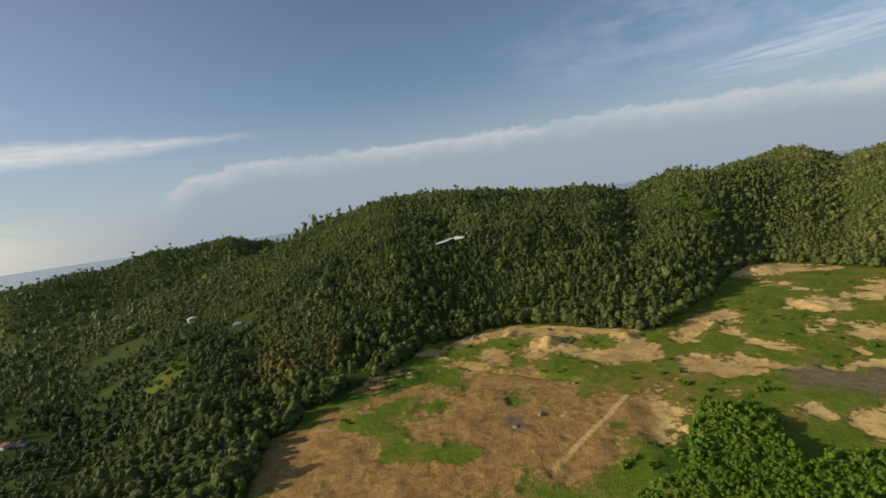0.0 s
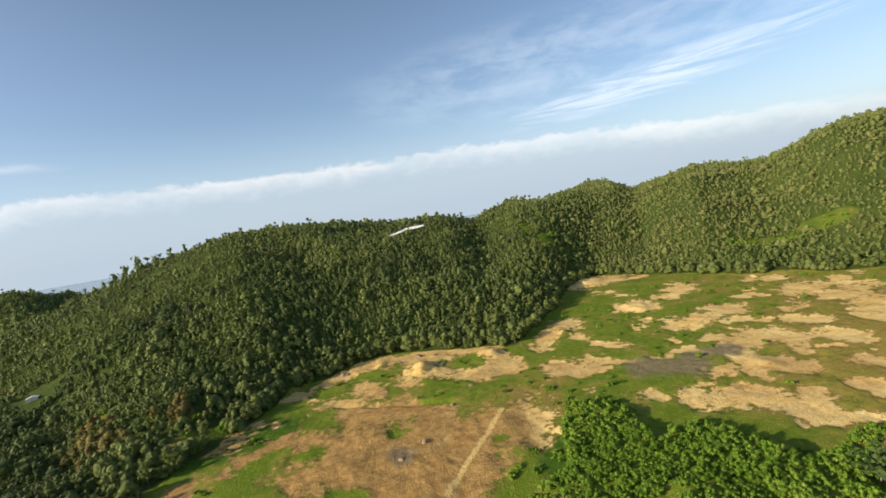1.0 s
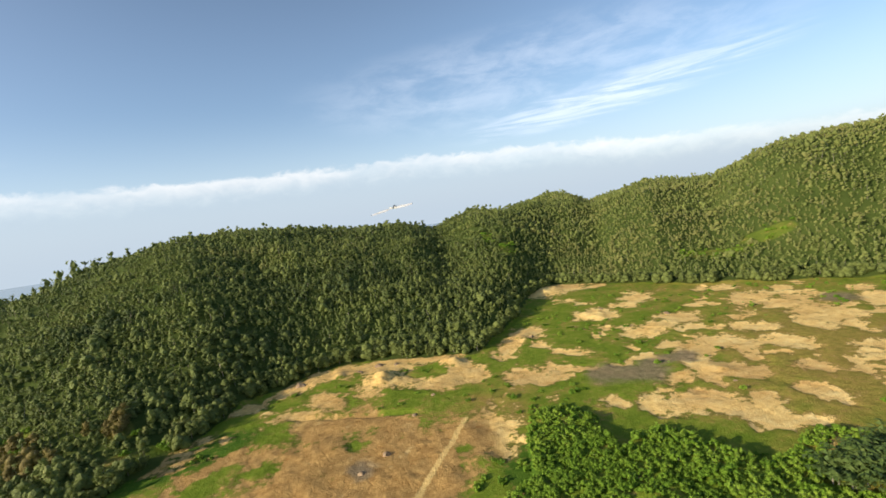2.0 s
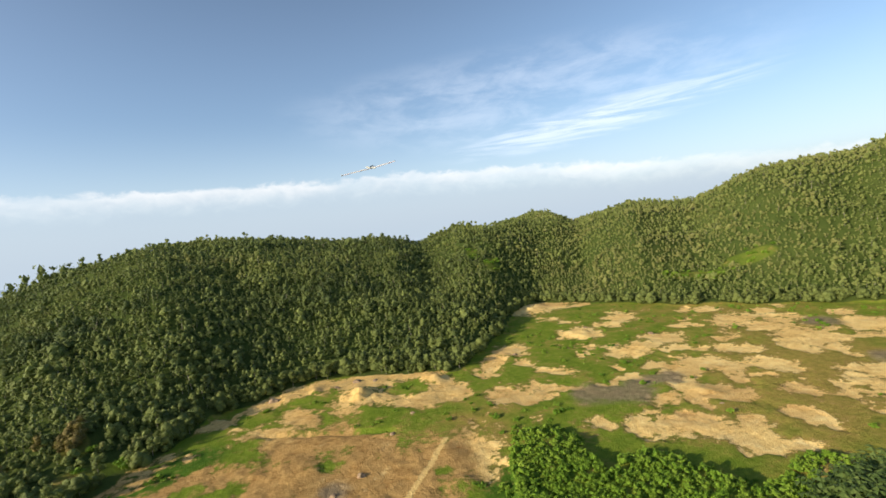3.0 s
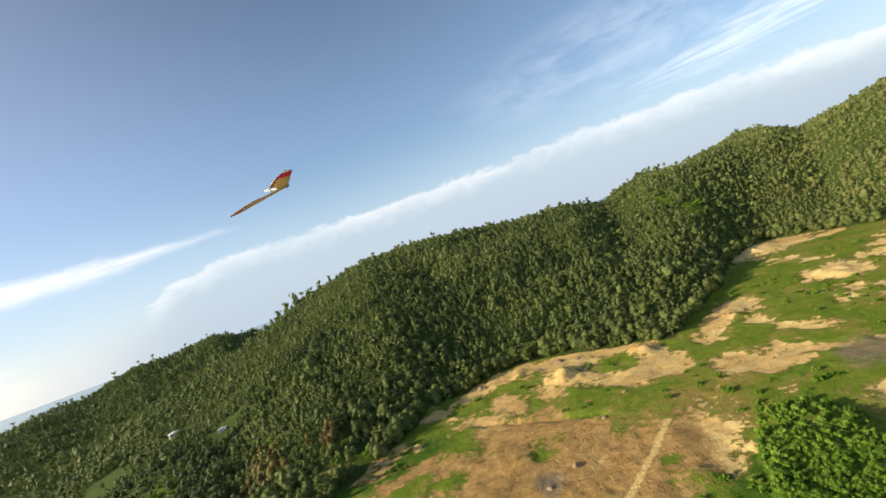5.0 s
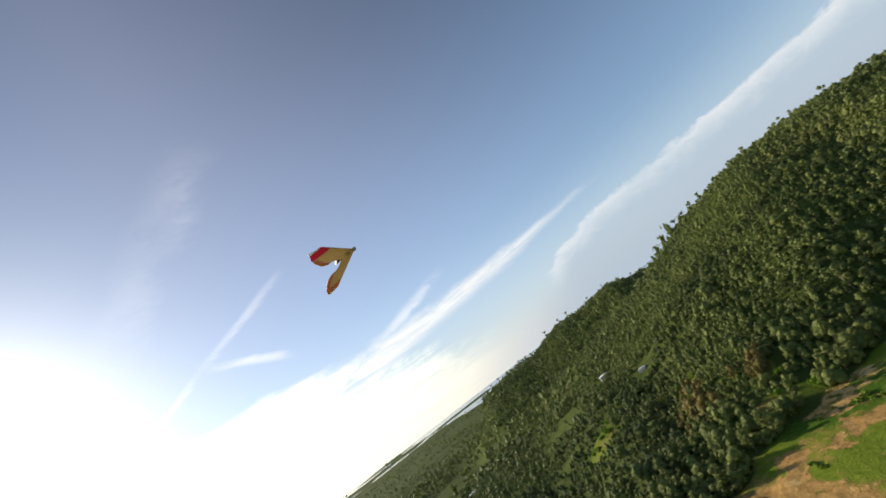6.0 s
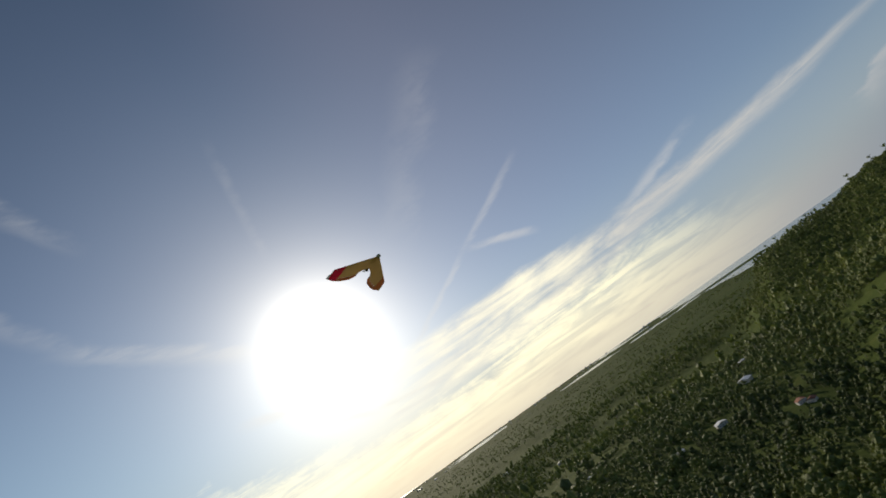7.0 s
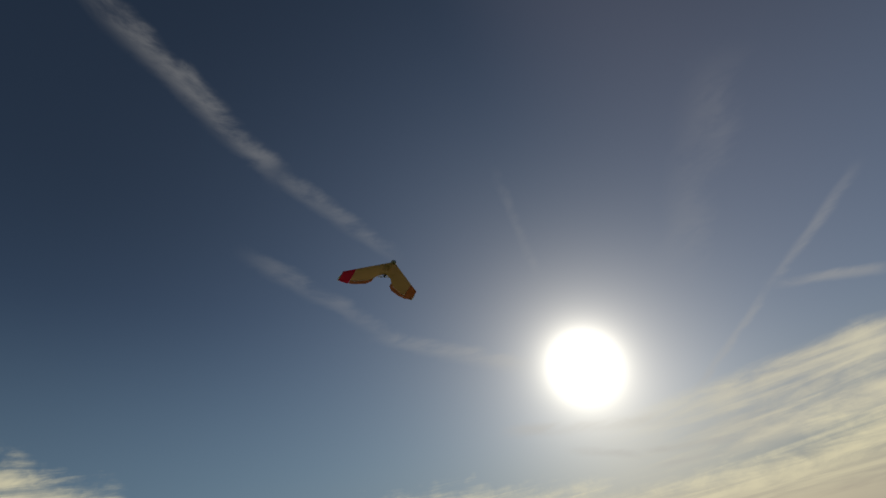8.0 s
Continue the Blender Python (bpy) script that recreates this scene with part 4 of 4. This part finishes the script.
def palm_template(rng):
    """A rosette of arched fronds, each with leaflets on both sides."""
    vs, fs, base = [], [], 0
    for i in range(13):
        a = i * 2.4
        rise = rng.uniform(0.2, 1.2)
        d = np.array([math.cos(a), math.sin(a), 0])
        s = np.array([-d[1], d[0], 0])
        pts = [np.array([0, 0, 1.6]) + d * t * 2.4 + np.array([0, 0, rise * math.sin(t * 2.2) * 1.4]) for t in np.linspace(0, 1, 6)]
        for p, q in zip(pts, pts[1:]):
            for sgn in (1, -1):
                tip = (p + q) / 2 + s * sgn * 0.55 + d * 0.25 - np.array([0, 0, 0.18])
                vs.append(np.array([p, q, tip]))
                fs.append(np.array([[base, base + 1, base + 2]]))
                base += 3
    return (np.concatenate(vs), np.concatenate(fs)), trunk_arrays(rng, 1.8, 0.12, 5)


PALMS = [plant("palm", palm_template(rng), MAT_PALM, "low grey-green palm with arched fronds", "palm", "palms of the thicket") for _ in range(3)]
spread(PALMS, PALM_X, PALM_Y, rng.uniform(0.9, 1.5, len(PALM_X)), 0.2)


def build_low_growth():
    """Bushes dotted over the clearing and the open slopes."""
    n = 2600
    az, r = rng.uniform(-26, 76, n), rng.uniform(84, 275, n)
    x, y = r * np.sin(np.radians(az)), r * np.cos(np.radians(az))
    k = (r < edge_at(az) - 2) & (bare_spots(x, y) < 0.25) & (fbm(x, y, 26, 101) > 0.52) & ~in_thicket(x, y)
    x, y = x[k], y[k]
    xg, yg = jitter_grid(rng, 5.2, 470, lambda x, y, az, r: (glade(x, y) > 0.4) & (az > -80) & (lattice(x / 3, y / 3, 5) > 0.35))
    temps = [shrub_template(rng, 1.7, 1.2, 22, 0.3) for _ in range(4)]
    scatter.leaf = MAT_SHRUB
    scatter("clearing_bushes", rng, temps, x, y, rng.uniform(0.3, 1.1, len(x)), "small dark green bushes dotted over the clearing", "bushes")
    scatter("slope_scrub", rng, temps, xg, yg, rng.uniform(1.0, 2.2, len(xg)), "yellow-green scrub on open slopes", "scrub")


build_low_growth()


def dead_tree():
    root = tagged(new("dead_tree"), "pale bare dead tree trunk at the forest edge", "tree")
    v, f = trunk_arrays(rng, 3.6, 0.16, 6, 0.03, 3, 0.8)
    new("trunk", mesh_from("trunk", v, f, [MAT_DEAD], None, None, True)).parent = root
    x, y = 172 * math.sin(radians(25.5)), 172 * math.cos(radians(25.5))
    root.matrix_world = pose(x, y, float(land(np.array([x]), np.array([y]))[0]), 4, 0, 0)


dead_tree()


# ---------------------------------------------------------------- houses
def part(name, bm, mat, parent, label=""):
    me = bpy.data.meshes.new(name)
    bm.to_mesh(me)
    bm.free()
    me.materials.append(mat)
    ob = new(name, me)
    ob.parent = parent
    if label:
        tagged(ob, label)
    return ob


def box_bm(x0, x1, y0, y1, z0, z1, bevel=0.0):
    bm = bmesh.new()
    bmesh.ops.create_cube(bm, size=1)
    for v in bm.verts:
        v.co = ((x0 + x1) / 2 + v.co.x * (x1 - x0), (y0 + y1) / 2 + v.co.y * (y1 - y0), (z0 + z1) / 2 + v.co.z * (z1 - z0))
    if bevel:
        bmesh.ops.bevel(bm, geom=bm.edges[:], offset=bevel, segments=2, affect="EDGES")
    return bm


def gable_bm(w, d, z, rise, over=0.5, thick=0.12):
    """A pitched roof with eaves, its sheets of real thickness."""
    bm = bmesh.new()
    w2, d2 = w / 2 + over, d / 2 + over
    prof = [(-w2, z - 0.15), (0, z + rise), (w2, z - 0.15), (w2, z - 0.15 + thick), (0, z + rise + thick * 1.2), (-w2, z - 0.15 + thick)]
    a = [bm.verts.new((x, -d2, h)) for x, h in prof]
    b = [bm.verts.new((x, d2, h)) for x, h in prof]
    for i in range(6):
        j = (i + 1) % 6
        bm.faces.new((a[i], a[j], b[j], b[i]))
    for side in (a[::-1], b):
        bm.faces.new((side[0], side[1], side[4], side[5]))
        bm.faces.new((side[1], side[2], side[3], side[4]))
    bmesh.ops.recalc_face_normals(bm, faces=bm.faces[:])
    return bm


def house(w, d, h, rise, roof, label):
    root = tagged(new("house"), label, "house", "houses on the lowland")
    bm = box_bm(-w / 2, w / 2, -d / 2, d / 2, -1.5, h)
    part("wall", bm, MAT_WALL, root)
    part("roof", gable_bm(w, d, h, rise), roof, root)
    for i in (-1, 1):
        for s in (-1, 1):
            win = part("window", box_bm(i * w * 0.28 - 0.5, i * w * 0.28 + 0.5, s * d / 2 - 0.05, s * d / 2 + 0.04, 1.0, 2.1), MAT_WALL, root)
            part("pane", box_bm(i * w * 0.28 - 0.42, i * w * 0.28 + 0.42, s * d / 2 - 0.06, s * d / 2 + 0.05, 1.08, 2.02), MAT_DARK, win)
    part("door", box_bm(-0.45, 0.45, -d / 2 - 0.04, -d / 2 + 0.05, 0, 2.05), MAT_DARK, root)
    return root


def place(ob, az, r, turn, sink=0.2, s=1.0):
    x, y = r * math.sin(radians(az)), r * math.cos(radians(az))
    z = float(land(np.array([x]), np.array([y]))[0])
    ob.matrix_world = pose(x, y, z - sink, 0, 0, turn) @ Matrix.Diagonal((s, s, s, 1))
    return ob


WHITE_HOUSE = house(11, 7, 3.4, 1.2, MAT_ROOF_PALE, "small house with a pale metal roof among trees")
RED_HOUSE = house(9, 7, 3.6, 1.8, MAT_ROOF_RED, "small house with a rusty red roof among trees")


def build_houses():
    used = set()
    for az, r, turn, s, red in HOUSES:
        model = RED_HOUSE if red else WHITE_HOUSE
        place(copy_thing(model, Matrix()) if red in used else model, az, r, turn, 0.2, s)
        used.add(red)
    # the town along the coast
    for i in range(95):
        az = -125 + 72 * random.random()
        r = 3700 + 1500 * random.random() ** 0.7
        spot = np.array([r * math.sin(radians(az))]), np.array([r * math.cos(radians(az))])
        if land(*spot)[0] > SEA + 2:
            place(copy_thing(WHITE_HOUSE, Matrix()), az, r, random.uniform(0, 180), 0.5, random.uniform(1.0, 2.4))


build_houses()


# ---------------------------------------------------------------- things in the clearing
def rock_thing():
    bm = bmesh.new()
    bmesh.ops.create_icosphere(bm, subdivisions=2, radius=0.7)
    for v in bm.verts:
        v.co *= 1 + 0.4 * (noise.noise(v.co * 1.7) + 0.3 * noise.noise(v.co * 4))
        v.co.z *= 0.7
    me = bpy.data.meshes.new("rock")
    bm.to_mesh(me)
    bm.free()
    me.materials.append(MAT_ROCK)
    return tagged(new("rock", me), "dark brown boulder on bare earth", "rock", "rocks on the bare earth")


ROCK = rock_thing()


def build_rocks():
    first = True
    for az, r, s in ((9.5, 105, 1.3), (6.0, 100, 1.1), (2.0, 166, 2.6), (11.5, 167, 2.2), (13.5, 164, 1.7), (9, 165, 1.4), (-4, 97, 0.9), (14, 121, 1.2), (17, 132, 1.0), (31, 172, 1.5), (47, 190, 1.6), (52, 126, 1.0), (40, 203, 1.3)):
        place(ROCK if first else copy_thing(ROCK, Matrix()), az, r, random.uniform(0, 360), 0.2, s)
        first = False


build_rocks()


# ---------------------------------------------------------------- the model aircraft
def wing_section(y, chord, back, thick, lift):
    """Points round an aerofoil at spanwise place y, nose forward along +x."""
    pts = []
    for t in np.linspace(0, 1, 9):
        pts.append((back - t * chord, y, lift + thick * chord * 2.6 * (math.sqrt(t) * (1 - t) * 0.55 + 0.02 * (1 - t))))
    for t in np.linspace(1, 0, 9)[1:-1]:
        pts.append((back - t * chord, y, lift - thick * chord * 0.9 * math.sqrt(t) * (1 - t)))
    return pts


def loft(sections):
    bm = bmesh.new()
    rings = [[bm.verts.new(p) for p in s] for s in sections]
    n = len(rings[0])
    for a, b in zip(rings, rings[1:]):
        for i in range(n):
            j = (i + 1) % n
            bm.faces.new((a[i], a[j], b[j], b[i]))
    bm.faces.new(rings[0][::-1])
    bm.faces.new(rings[-1])
    bmesh.ops.recalc_face_normals(bm, faces=bm.faces[:])
    return bm


def two_tone(ob, top, bottom):
    """White above, film below."""
    ob.data.materials.clear()
    ob.data.materials.append(top)
    ob.data.materials.append(bottom)
    for p in ob.data.polygons:
        p.material_index = 1 if p.normal.z < -0.05 else 0


def flying_wing(span):
    root = tagged(new("model_aircraft"), "white foam flying wing with red wing tips in flight", "aircraft")
    h = span / 2

    def at(f, chord_cut=0.0):
        """Leading edge and chord at a fraction of the half span."""
        return 0.36 * h * (1 - 2.0 * f), h * float(np.interp(f, (0, 0.16, 0.22, 0.35, 0.6, 0.8, 1.0), (0.54, 0.52, 0.58, 0.64, 0.57, 0.47, 0.31)))

    for s in (-1, 1):
        secs = []
        for f in (0.16, 0.22, 0.35, 0.60, 0.74):
            lead, chord = at(f)
            secs.append(wing_section(s * f * h, chord * 0.80, lead, 0.10, 0.03 * f * h))
        two_tone(part("wing_panel", loft(secs), MAT_FOAM, root, "white foam wing panel, tan underneath"), MAT_FOAM, MAT_BELLY)
        tip = []
        for f in (0.743, 0.8, 1.0):
            lead, chord = at(f)
            tip.append(wing_section(s * f * h, chord, lead, 0.09, 0.03 * f * h))
        two_tone(part("wing_tip", loft(tip), MAT_FOAM, root, "wing tip, red underneath" if s < 0 else "wing tip, orange underneath"), MAT_FOAM, MAT_RED if s < 0 else MAT_ORANGE)
        flap = []
        for f in (0.24, 0.35, 0.60, 0.735):
            lead, chord = at(f)
            x0 = lead - chord * 0.805
            z = 0.03 * f * h
            flap.append([(x0, s * f * h, z + 0.006), (x0 - chord * 0.19, s * f * h, z + 0.002), (x0 - chord * 0.19, s * f * h, z - 0.002), (x0, s * f * h, z - 0.006)])
        two_tone(part("elevon", loft(flap), MAT_FOAM, root, "elevon, white above and orange below"), MAT_FOAM, MAT_ORANGE)
        lead, chord = at(1.0)
        fin = bmesh.new()
        prof = [(lead - chord * 0.40, -0.010), (lead - chord, -0.014), (lead - chord * 1.04, 0.030), (lead - chord * 0.7, 0.026)]
        a = [fin.verts.new((x, s * (h + 0.002), z + 0.03 * h)) for x, z in prof]
        b = [fin.verts.new((x, s * (h + 0.014), z + 0.03 * h)) for x, z in prof]
        fin.faces.new(a[::-1]), fin.faces.new(b)
        for i in range(4):
            fin.faces.new((a[i], a[(i + 1) % 4], b[(i + 1) % 4], b[i]))
        bmesh.ops.recalc_face_normals(fin, faces=fin.faces[:])
        part("winglet", fin, MAT_FOAM, root, "small white upright winglet")
    secs = []
    for f, k in ((-0.16, 1.0), (-0.07, 1.25), (0.0, 1.35), (0.07, 1.25), (0.16, 1.0)):
        lead, chord = at(abs(f))
        secs.append(wing_section(f * h, chord * 0.80, lead, 0.10 * k, 0.03 * abs(f) * h))
    two_tone(part("body", loft(secs), MAT_FOAM, root, "thick centre body"), MAT_FOAM, MAT_BELLY)
    lead, chord = at(0)
    x = lead - chord * 0.80
    motor = bmesh.new()
    bmesh.ops.create_cone(motor, cap_ends=True, segments=16, radius1=0.028, radius2=0.022, depth=0.09, matrix=pose(x - 0.04, 0, 0.03, 0, 90, 0))
    motor = part("motor", motor, MAT_BLACK, root, "black pusher motor")
    for s in (-1, 1):
        blade = loft([[(x - 0.09 - 0.004, s * r * 0.94, 0.03 + s * r * 0.34 + w), (x - 0.09 + 0.006, s * r * 0.94, 0.03 + s * r * 0.34 + w * 0.3),
                       (x - 0.09 + 0.004, s * r * 0.94, 0.03 + s * r * 0.34 - w), (x - 0.09 - 0.006, s * r * 0.94, 0.03 + s * r * 0.34 - w * 0.3)] for r, w in ((0.012, 0.012), (0.08, 0.030), (0.15, 0.010))])
        part("blade", blade, MAT_FOAM, motor, "white propeller blade")
    part("hatch", box_bm(lead - chord * 0.62, lead - chord * 0.30, -0.045, 0.045, 0.050, 0.078, 0.010), MAT_BLACK, root, "dark battery hatch")
    cap = bmesh.new()
    bmesh.ops.create_uvsphere(cap, u_segments=14, v_segments=8, radius=0.045, matrix=pose(lead - 0.018, 0, 0.012) @ Matrix.Diagonal((1.0, 1.2, 0.75, 1)))
    part("nose_cap", cap, MAT_GREY, root, "dark grey nose cap")
    return root


WING = flying_wing(1.58)
# columns: ahead, to its left, up
AHEAD, RIGHT = Vector((0.511, 0.84, 0.182)).normalized(), Vector((0.835, -0.536, 0.127))
RIGHT = (RIGHT - AHEAD * RIGHT.dot(AHEAD)).normalized()
WING.matrix_world = Matrix.Translation((1.01, 22.11, 52.64)) @ Matrix((AHEAD, -RIGHT, AHEAD.cross(-RIGHT))).transposed().to_4x4()
